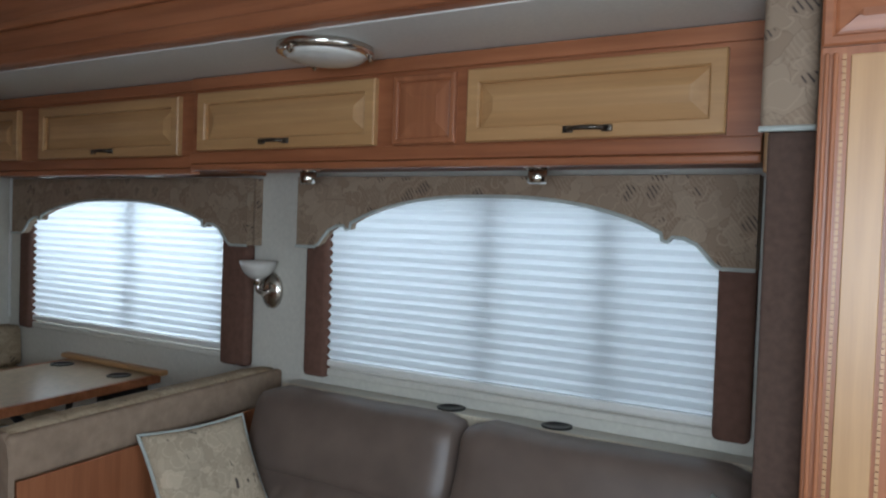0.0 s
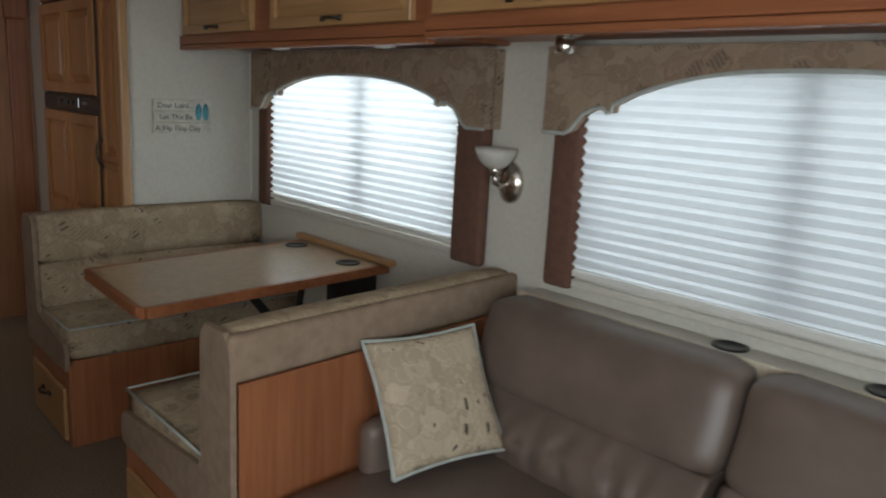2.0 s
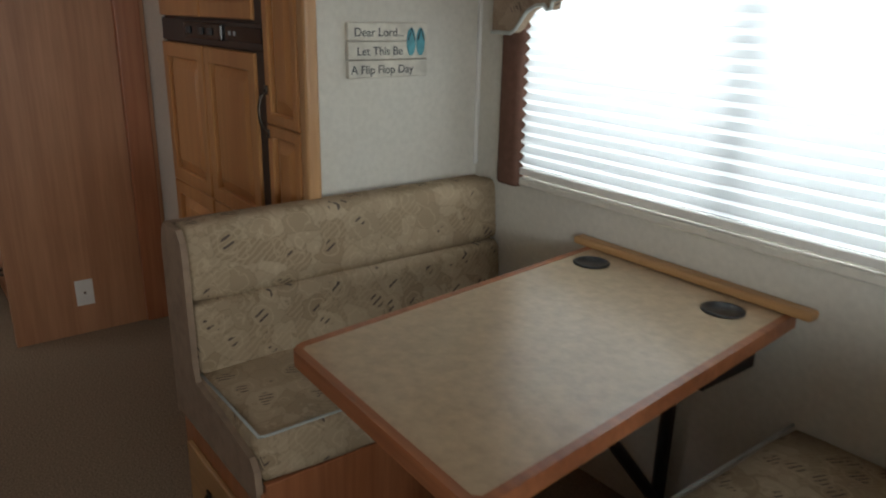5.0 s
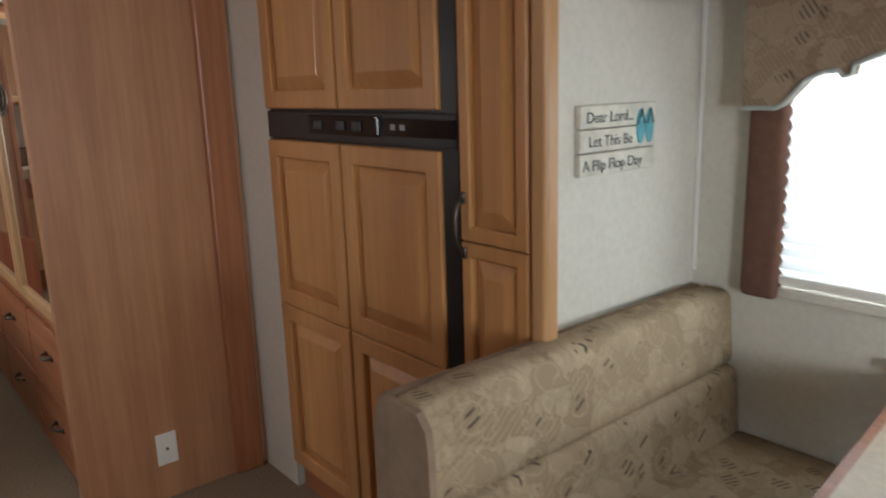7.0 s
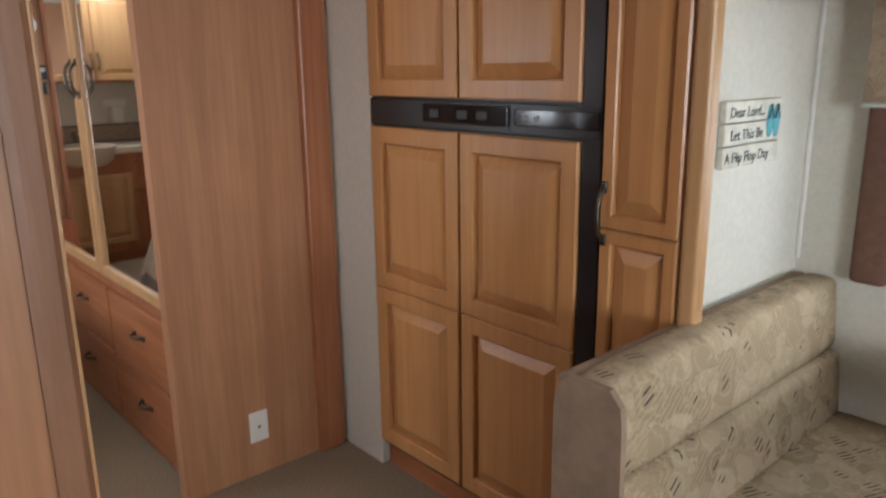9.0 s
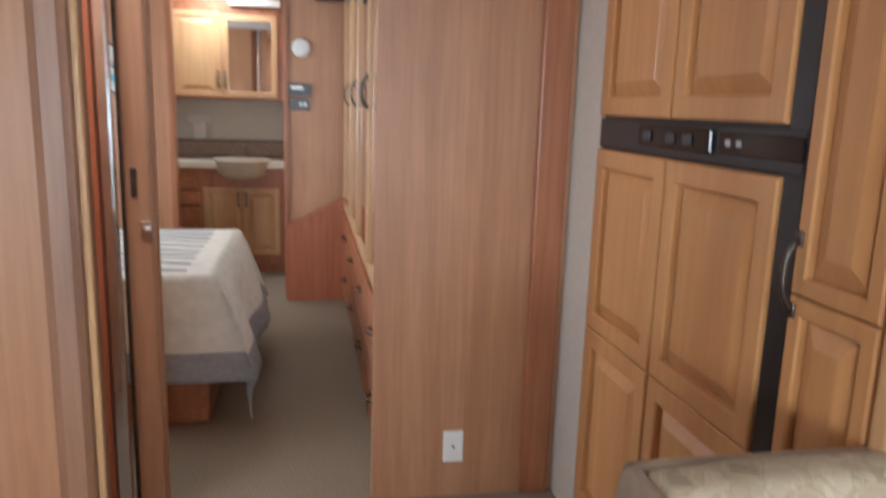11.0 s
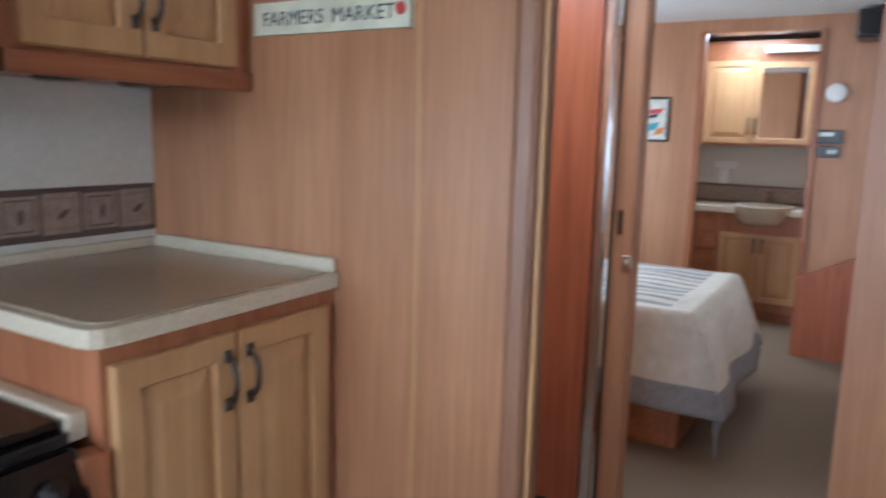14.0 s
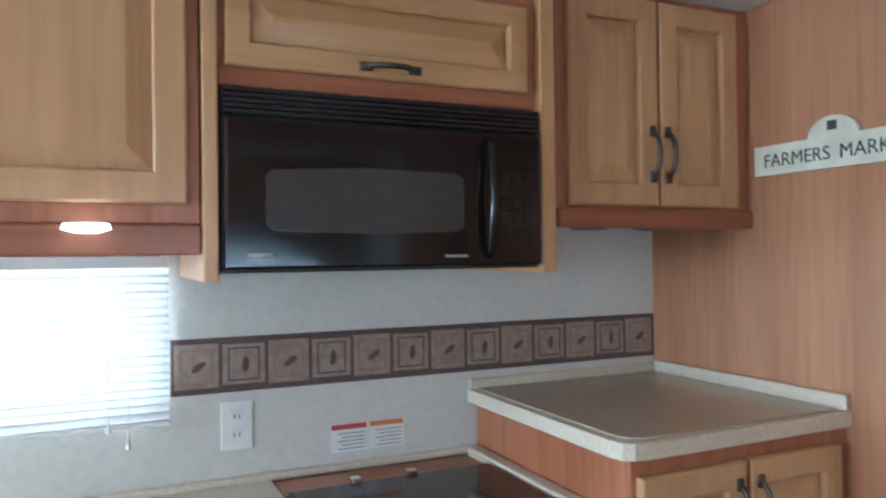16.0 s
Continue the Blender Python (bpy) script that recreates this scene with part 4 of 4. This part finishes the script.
for k in range(5):
    x = -3.24 + k * 0.098
    kb = lathe([(0.022, 0), (0.02, 0.018), (0.014, 0.022)], (0, 0, 0), "y", 18)
    kb.transform(pose(x, -0.136, 0.827, 23, 0, 0) @ pose(0, 0, 0, 0, 0, 180))
    smooth(part("knob", kb, BLACK, st, "black control knob"))
part("oven_door", box(-3.295, -2.795, -0.17, -0.125, 0.22, 0.762, 0.008), GLOSS_BLACK, st)
part("oven_handle", tube([(-3.25, -0.095, 0.72), (-2.84, -0.095, 0.72)], 0.011, 10), BLACK_METAL, st)
for x in (-3.23, -2.86):
    part("handle_post", box(x - 0.01, x + 0.01, -0.125, -0.09, 0.71, 0.73, 0.003), BLACK_METAL, st)

st.location.y -= 0.05

UC = Face("N", -0.41)
ur = thing("wall_cabinet", (-3.65, -0.62, 1.51), "maple two-door wall cabinet with pewter handles", "cabinet", "kitchen wall cabinets")
part("body", box(-3.962, -3.36, KY + 0.003, -0.468, 1.515, 2.07, 0.003), CHERRY_Z, ur)
part("light_rail", box(-3.962, -3.36, -0.485, -0.452, 1.50, 1.545, 0.005), CHERRY_X, ur)
RC = Face("N", -0.468)
panel_door(ur, RC, -3.91, -3.656, 1.553, 2.05, MAPLE_Z, MAPLE_Z, (-3.675, 1.677, 0.11, False), 0.055, 0.02)
panel_door(ur, RC, -3.648, -3.388, 1.553, 2.05, MAPLE_Z, MAPLE_Z, (-3.628, 1.677, 0.11, False), 0.055, 0.02)
for x in (-3.55, -3.75):
    part("puck_lamp", lathe([(0.05, 0), (0.05, -0.01), (0.04, -0.014)], (x, -0.6, 1.514)), BLACK, ur)
um = thing("wall_cabinet", (-2.94, -0.62, 1.40), "maple wall cabinet with a flap door over the microwave", "cabinet", "kitchen wall cabinets")
part("body", box(-3.272, -2.611, KY + 0.003, -0.41, 1.75, 2.07, 0.003), CHERRY_X, um)
part("side_panel", box(-3.31, -3.274, KY + 0.003, -0.388, 1.40, 2.07, 0.004), MAPLE_Z, um)
part("side_panel", box(-2.609, -2.582, KY + 0.003, -0.388, 1.397, 2.07, 0.004), MAPLE_Z, um)
panel_door(um, UC, -3.245, -2.622, 1.783, 1.965, MAPLE_X, MAPLE_X, (-2.933, 1.803, 0.10, True), 0.045, 0.02)
ul = thing("wall_cabinet", (-2.2, -0.62, 1.44), "maple wall cabinet with a light valance over the window", "cabinet", "kitchen wall cabinets")
part("body", box(-2.58, -0.9, KY + 0.003, -0.41, 1.50, 2.07, 0.003), CHERRY_Z, ul)
part("light_rail", box(-2.58, -0.9, -0.44, -0.40, 1.446, 1.499, 0.004), CHERRY_X, ul)
panel_door(ul, UC, -2.557, -1.97, 1.535, 2.035, MAPLE_Z, MAPLE_Z, None, 0.055, 0.02)
panel_door(ul, UC, -1.95, -1.36, 1.535, 2.035, MAPLE_Z, MAPLE_Z, None, 0.055, 0.02)
pk = thing("puck_lamp", (-2.37, -0.55, 1.49), "lit white puck lamp under the kitchen cabinet", "lamp")
smooth(part("lens", lathe([(0.034, 0), (0.038, -0.010), (0.016, -0.016)], (-2.40, -0.38, 1.499)), PUCK_LIT, pk))

mw = thing("microwave", (-2.945, -0.6, 1.41), "black over-range microwave with a tall curved handle and vents", "microwave")
MF = Face("N", -0.40)
part("case", box(-3.27, -2.613, KY + 0.004, -0.40, 1.412, 1.747, 0.004), BLACK, mw)
part("front", MF.box(-3.267, -2.615, 0.0, 0.022, 1.416, 1.693, 0.008), GLOSS_BLACK, mw)
for k in range(5):
    z = 1.697 + k * 0.0098
    part("vent_slat", MF.box(-3.266, -2.616, 0.0, 0.017, z, z + 0.0065, 0.001), BLACK, mw)
bm = prism([(-2.688, 1.497), (-2.70, 1.489), (-2.88, 1.482), (-3.068, 1.487), (-3.082, 1.497), (-3.082, 1.592), (-3.068, 1.602), (-2.88, 1.607), (-2.70, 1.598), (-2.688, 1.588)], "y", -0.378, -0.3755)
part("window", bm, WINDOW_GREY, mw, "smoky microwave window")
smooth(part("handle", tube([(-3.135, -0.38, 1.441), (-3.135, -0.36, 1.45), (-3.135, -0.345, 1.555), (-3.135, -0.36, 1.66), (-3.135, -0.38, 1.67)], 0.009, 10), GLOSS_BLACK, mw))
part("emblem", MF.box(-2.70, -2.655, 0.022, 0.023, 1.438, 1.447), GREY_PRINT, mw)
part("emblem", MF.box(-3.09, -3.04, 0.022, 0.023, 1.436, 1.441), GREY_PRINT, mw)
for r in range(5):
    for c in range(3):
        u = -3.18 - c * 0.028
        part("button", MF.box(u - 0.01, u + 0.01, 0.022, 0.0228, 1.48 + r * 0.028, 1.498 + r * 0.028), BLACK, mw)

border = tagged(thing("wallpaper_border", (-3.2, KY, 1.10), "brown wallpaper border of printed squares", "border"), kind="structure")
part("backing", box(-3.964, -2.56, KY + 0.0005, KY + 0.003, 1.1230, 1.2530), TILE_DARK, border)
for k in range(13):
    x = -2.566 - k * 0.1072
    big = k % 2
    part("square", box(x - 0.1, x - 0.002, KY + 0.003, KY + 0.0042, 1.1370 + 0.004 * big, 1.2400 - 0.004 * big), TILE_TAN, border)
    f = bmesh.new()
    m = 0.012
    for q in ((x - 0.1 + m, x - 0.096 + m, 1.1370 + m, 1.2400 - m), (x - 0.006 - m, x - 0.002 - m, 1.1370 + m, 1.2400 - m), (x - 0.1 + m, x - 0.002 - m, 1.1370 + m, 1.1410 + m), (x - 0.1 + m, x - 0.002 - m, 1.2360 - m, 1.2400 - m)):
        box(q[0], q[1], KY + 0.0043, KY + 0.005, q[2], q[3], 0, 2, f)
    part("frame_line", f, TILE_DARK if big else SUEDE, border)
    d = lathe([(0.016, 0), (0.012, 0.001)], (0, 0, 0), "y", 12)
    bmesh.ops.scale(d, vec=(1.2, 1, 0.5), verts=d.verts)
    d.transform(pose(x - 0.055, KY + 0.0055, 1.1870, 0, 35 + 50 * big, 0))
    part("motif", d, TILE_DARK, border)
outlet((-2.706, 1.044), Face("N", KY), "white double power outlet on the kitchen wall")
for u, c in ((-2.983, RED_PAINT), (-3.083, ORANGE_PAINT)):
    s = thing("warning_sticker", (u, KY, 0.96), "white printed warning sticker with a coloured heading", "sticker", "stickers")
    S = Face("N", KY)
    part("paper", S.box(u - 0.048, u + 0.048, 0.0005, 0.0015, 0.948, 1.018), WHITE, s)
    part("heading", S.box(u - 0.046, u + 0.046, 0.0015, 0.002, 1.004, 1.017), c, s)
    for k in range(5):
        part("text_bar", S.box(u - 0.042, u + 0.03 - 0.01 * (k % 2), 0.0015, 0.002, 0.954 + k * 0.0095, 0.957 + k * 0.0095), GREY_PRINT, s)

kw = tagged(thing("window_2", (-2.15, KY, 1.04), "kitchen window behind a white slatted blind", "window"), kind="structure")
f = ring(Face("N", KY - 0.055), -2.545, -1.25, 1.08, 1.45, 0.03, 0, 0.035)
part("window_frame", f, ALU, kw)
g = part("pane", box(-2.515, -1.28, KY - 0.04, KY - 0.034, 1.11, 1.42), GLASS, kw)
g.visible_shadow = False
bl = thing("slatted_blind", (-2.15, KY + 0.03, 1.04), "white mini blind with closed slats and tilt cords", "blind")
part("head_rail", box(-2.556, -1.23, KY + 0.008, KY + 0.04, 1.42, 1.446, 0.003), WHITE, bl)
part("bottom_rail", box(-2.556, -1.23, KY + 0.012, KY + 0.036, 1.066, 1.078, 0.004), WHITE, bl)
slat = prism([(0.0, -0.011), (0.004, -0.005), (0.005, 0.0), (0.004, 0.006), (0.0, 0.012), (0.001, 0.012), (0.0052, 0.006), (0.0062, 0.0), (0.0052, -0.005), (0.001, -0.011)], "x", -2.556, -1.23)
first = part("slat", slat, SLAT, bl)
first.location = (0, KY + 0.02, 1.088)
for k in range(1, 19):
    s = new("slat", first.data)
    attach(s, bl)
    s.location = (0, KY + 0.02, 1.088 + k * 0.0178)
for x in (-2.47, -2.43):
    part("cord", tube([(x, KY + 0.036, 1.40), (x, KY + 0.037, 1.03 + (x + 2.47))], 0.0018, 5), WHITE, bl)
    part("tassel", lathe([(0.003, 0.02), (0.006, 0), (0.003, -0.004)], (x, KY + 0.037, 1.025 + (x + 2.47)), n=8), WHITE, bl)

fs = thing("farmers_market_sign", (-3.964, -0.2, 1.68), "cream painted wooden sign with an arched top and a red apple", "sign")
top = [(-0.434, 1.632), (0.018, 1.632), (0.018, 1.706), (-0.145, 1.706)]
for k in range(11):
    a = math.pi * k / 10
    top.append((-0.212 + 0.065 * math.cos(a), 1.706 + 0.047 * math.sin(a)))
top.append((-0.434, 1.706))
part("board", prism(top, "x", -3.9645, -3.95), CREAM_PAINT, fs)
lettering("FARMERS", 0.046, pose(-3.9497, -0.405, 1.652, 90, 0, 90), INK, fs)
lettering("MARKET", 0.046, pose(-3.9497, -0.195, 1.652, 90, 0, 90), INK, fs)
part("apple", lathe([(0.004, 0), (0.014, 0.0), (0.012, 0.004)], (-3.95, -0.006, 1.672), "x", 16), RED_PAINT, fs, "painted red apple")
part("motif", box(-3.95, -3.949, -0.225, -0.20, 1.719, 1.741), INK, fs)

# ---- bedroom ----
bed = thing("bed", (-6.45, -0.7, 0), "bed with a cream and grey quilt hanging over a wooden base", "bed")
part("base", box(-7.0, -5.89, -1.7, 0.23, 0, 0.36, 0.01), CHERRY_X, bed)
smooth(part("mattress", box(-7.02, -5.87, -1.72, 0.27, 0.36, 0.64, 0.05, 3), WHITE, bed))
bm = bmesh.new()
nx, ny = 90, 80
gx0, gx1, gy0, gy1 = -7.46, -5.39, -1.68, 0.75
grid = []
for i in range(nx + 1):
    row = []
    for j in range(ny + 1):
        x, y = gx0 + (gx1 - gx0) * i / nx, gy0 + (gy1 - gy0) * j / ny
        ox, oy = max(0, x + 5.87, -7.02 - x), max(0, y - 0.27)
        drop = math.hypot(ox, oy)
        fx = max(-7.02, min(-5.87, x)) + (0.012 + 0.10 * min(drop, 0.5)) * (1 if x > -5.87 else -1 if x < -7.02 else 0) * (1 if ox > 0 else 0)
        fy = min(0.27, y) + (0.012 + 0.30 * min(drop, 0.5) if oy > 0 else 0)
        wave = 0.022 * math.sin(x * 6.5 + 2.0 + math.sin(x * 3)) * min(1, oy * 4) + 0.015 * math.sin(y * 8) * min(1, ox * 4)
        if oy > 0:
            fy += wave
        if ox > 0:
            fx += wave * (1 if x > -6 else -1)
        z = 0.655 - 0.92 * drop + 0.012 * noise.noise((x * 4, y * 4, 0)) * (1 if drop == 0 else 0.3)
        if 0 < drop < 0.06:
            z += 0.02 * (1 - drop / 0.06) - 0.02
        row.append((bm.verts.new((fx, fy, max(0.012, z))), drop, x, y))
    grid.append(row)
for i in range(nx):
    for j in range(ny):
        a, b, c, d = grid[i][j], grid[i + 1][j], grid[i + 1][j + 1], grid[i][j + 1]
        f = bm.faces.new((a[0], b[0], c[0], d[0]))
        dr, x, y = c[1], a[2], a[3]
        if dr > 0.36 or (dr == 0 and y < 0.12 and x < -5.98 and int((x + 9) / 0.055) % 2 == 0):
            f.material_index = 1
q = smooth(part("quilt", bm, [BLANKET, GREY_QUILT], bed, "cream quilt with grey stripes and border"))
q.modifiers.new("thickness", "SOLIDIFY").thickness = 0.008

wd = thing("wardrobe", (-6.6, 1.2, 0), "built-in wardrobe with mirrored sliding doors over drawers", "wardrobe")
part("body", box(-7.97, -5.22, 0.92, 1.49, 0, CEIL - 0.003, 0.003), CHERRY_Z, wd)
WF = Face("S", 0.92)
for a, b, h in ((-5.95, -5.24, -5.92), (-6.63, -5.96, -5.99), (-7.28, -6.64, -6.67), (-7.93, -7.29, -7.32)):
    fm = ring(WF, a, b, 0.65, 2.12, 0.045, 0, 0.02)
    dd = part("door", fm, MAPLE_Z, wd)
    part("mirror", WF.box(a + 0.045, b - 0.045, 0.002, 0.008, 0.695, 2.075), MIRROR, dd)
    pull(dd, Face("S", 0.90), h, 1.42, 0.12, False)
for k in range(4):
    a = -7.92 + k * 0.672
    for z in (0.05, 0.33):
        dr = part("drawer", WF.box(a, a + 0.66, 0, 0.018, z, z + 0.27, 0.004), CHERRY_X, wd)
        pull(dr, Face("S", 0.902), a + 0.33, z + 0.16, 0.09, True)

tv = thing("corner_speaker", (-7.9, 0.72, 2.1), "black box mounted high in the bedroom corner", "television")
part("case", box(-7.975, -7.7, 0.70, 0.90, 2.03, 2.195, 0.01), BLACK, tv)
part("screen", box(-7.70, -7.695, 0.715, 0.885, 2.045, 2.18, 0.002), GLOSS_BLACK, tv)
sm = thing("smoke_detector", (BX, 0.615, 1.725), "round white smoke detector on the bedroom wall", "detector")
smooth(part("case", lathe([(0.062, 0), (0.06, 0.025), (0.04, 0.032)], (BX + 0.001, 0.615, 1.725), "x"), WHITE, sm))
tp = thing("control_panel", (BX, 0.5, 1.42), "black wall control panel with a small display", "panel")
part("case", box(BX + 0.001, BX + 0.02, 0.53, 0.68, 1.405, 1.49, 0.004), BLACK, tp)
part("case", box(BX + 0.001, BX + 0.02, 0.54, 0.67, 1.315, 1.39, 0.004), BLACK, tp)
part("display", box(BX + 0.02, BX + 0.022, 0.545, 0.625, 1.45, 1.475), FROST, tp)
for k in range(2):
    part("button", box(BX + 0.02, BX + 0.024, 0.60 + 0.03 * k, 0.62 + 0.03 * k, 1.34, 1.365, 0.001), FROST, tp)
# thin dark block with a sloping top against the bedroom end wall
tb = thing("sloped_corner_block", (BX + 0.15, 0.66, 0), "low dark cherry block with a sloping top by the bedroom wall", "step")
part("body", prism([(0.507, 0), (0.915, 0), (0.915, 0.725), (0.86, 0.70), (0.507, 0.525)], "x", BX + 0.022, BX + 0.12), RED_PANEL, tb)
pc = thing("framed_picture", (BX, -0.64, 1.57), "small framed print of beach flip-flops", "picture")
for qq in ((-0.655, -0.64, 1.385, 1.70), (-0.44, -0.425, 1.385, 1.70), (-0.64, -0.44, 1.385, 1.40), (-0.64, -0.44, 1.685, 1.70)):
    part("frame", box(BX + 0.001, BX + 0.018, qq[0], qq[1], qq[2], qq[3], 0.003), BLACK, pc)
part("print", box(BX + 0.001, BX + 0.008, -0.64, -0.44, 1.40, 1.685), SIGN_WHITE, pc)
for y, z, w, h, c in ((-0.53, 1.60, 0.07, 0.022, RED_PAINT), (-0.55, 1.565, 0.055, 0.018, INK), (-0.555, 1.49, 0.065, 0.035, TEAL), (-0.49, 1.46, 0.04, 0.03, ORANGE_PAINT)):
    part("motif", prism([(y - w, z - h), (y + w * 0.6, z - h * 0.6), (y + w, z + h), (y - w * 0.5, z + h * 0.5)], "x", BX + 0.008, BX + 0.0095), c, pc)

bedlamp = thing("bedroom_ceiling_lamp", (-6.80, 0.575, CEIL), "lit round ceiling lamp with a white glass dome", "lamp")
smooth(part("rim", lathe([(0.07, 0), (0.075, -0.02), (0.065, -0.025)], (-6.80, 0.575, CEIL)), CHROME, bedlamp))
smooth(part("dome", lathe([(0.062, -0.022), (0.066, -0.05), (0.05, -0.085), (0.015, -0.1)], (-6.80, 0.575, CEIL)), LIT_GLASS, bedlamp))

# ---- bathroom ----
VF = Face("E", -8.72)
vn = thing("vanity_cabinet", (-8.9, 0.0, 0), "maple vanity cabinet with two doors and small drawers", "cabinet")
part("body", box(-9.13, -8.72, -0.555, 0.715, 0.08, 0.84, 0.003), CHERRY_Z, vn)
part("plinth", box(-9.13, -8.76, -0.555, 0.715, 0.0, 0.08), CHERRY_X, vn)
panel_door(vn, VF, -0.142, 0.143, 0.155, 0.69, MAPLE_Z, MAPLE_Z, (0.118, 0.60, 0.09, False), 0.045, 0.02)
panel_door(vn, VF, 0.153, 0.438, 0.155, 0.69, MAPLE_Z, MAPLE_Z, (0.178, 0.60, 0.09, False), 0.045, 0.02)
for z in (0.42, 0.55, 0.68):
    part("drawer", VF.box(-0.31, -0.175, 0, 0.018, z, z + 0.11, 0.004), CHERRY_X, vn)
vt = thing("vanity_washbasin", (-8.9, 0, 0.87), "cream vanity worktop with an oval basin and chrome tap", "washbasin")
part("slab", box(-9.13, -8.69, -0.555, 0.715, 0.842, 0.895, 0.008), LAMINATE, vt)
bm = lathe([(0.14, -0.14), (0.19, -0.10), (0.215, -0.01), (0.225, 0.004), (0.215, 0.012), (0.19, 0.004), (0.10, -0.06)], (-8.78, 0.15, 0.905))
smooth(part("basin", bm, LAMINATE, vt))
smooth(part("tap", tube([(-9.02, 0.15, 0.895), (-9.02, 0.15, 0.99), (-8.98, 0.15, 1.01), (-8.92, 0.15, 0.99)], 0.012), CHROME, vt))
part("backsplash", box(-9.135, -9.12, -0.555, 0.715, 0.896, 1.035, 0.003), TILE_TAN, vt)
for z in (0.90, 1.032):
    part("trim_line", box(-9.12, -9.116, -0.555, 0.715, z, z + 0.012), TILE_DARK, vt)
mc = thing("medicine_cabinet", (-8.9, 0, 1.40), "maple wall cabinet with one mirrored door", "cabinet")
part("body", box(-9.13, -8.76, -0.555, 0.715, 1.368, CEIL - 0.05, 0.003), CHERRY_X, mc)
MC = Face("E", -8.76)
panel_door(mc, MC, -0.345, 0.012, 1.385, 2.015, MAPLE_Z, MAPLE_Z, (-0.01, 1.52, 0.10, False), 0.045, 0.02)
fm = ring(MC, 0.02, 0.43, 1.385, 2.0, 0.045, 0, 0.02)
dd = part("door", fm, MAPLE_Z, mc)
part("mirror", MC.box(0.065, 0.385, 0.002, 0.01, 1.43, 1.955), MIRROR, dd, "mirror")
pull(dd, Face("E", -8.74), 0.04, 1.52, 0.10, False)
ld = thing("vanity_lamp", (-8.75, 0.1, 2.1), "slim white strip lamp over the vanity", "lamp")
part("housing", box(-8.758, -8.70, 0.08, 0.46, 2.065, 2.115, 0.006), WHITE, ld)
cp = thing("paper_cup_dispenser", (-9.12, -0.36, 1.1), "small white wall outlet and cup by the basin", "outlet")
part("plate", box(-9.14, -9.125, -0.30, -0.12, 1.175, 1.235, 0.003), WHITE, cp)
part("box", box(-9.14, -9.06, -0.25, -0.17, 1.05, 1.175, 0.006), WHITE, cp)
# unseen ceiling frame, added to go with the passage's extra lamp
bm = ring(Face("S", 0), -4.85, -4.35, -0.55, -0.05, 0.04, 0, 0.012)
bm.transform(Matrix.Translation((0, 0, CEIL - 0.002)) @ pose(0, 0, 0, -90, 0, 0))
structure("added_ceiling_frame", bm, WHITE, "white frame added on the side passage ceiling round the fill light", "skylight")
structure("skylight_cover", box(-8.68, -8.2, -0.25, 0.25, CEIL - 0.02, CEIL - 0.004, 0.004), WHITE, "white bathroom skylight frame", "skylight")
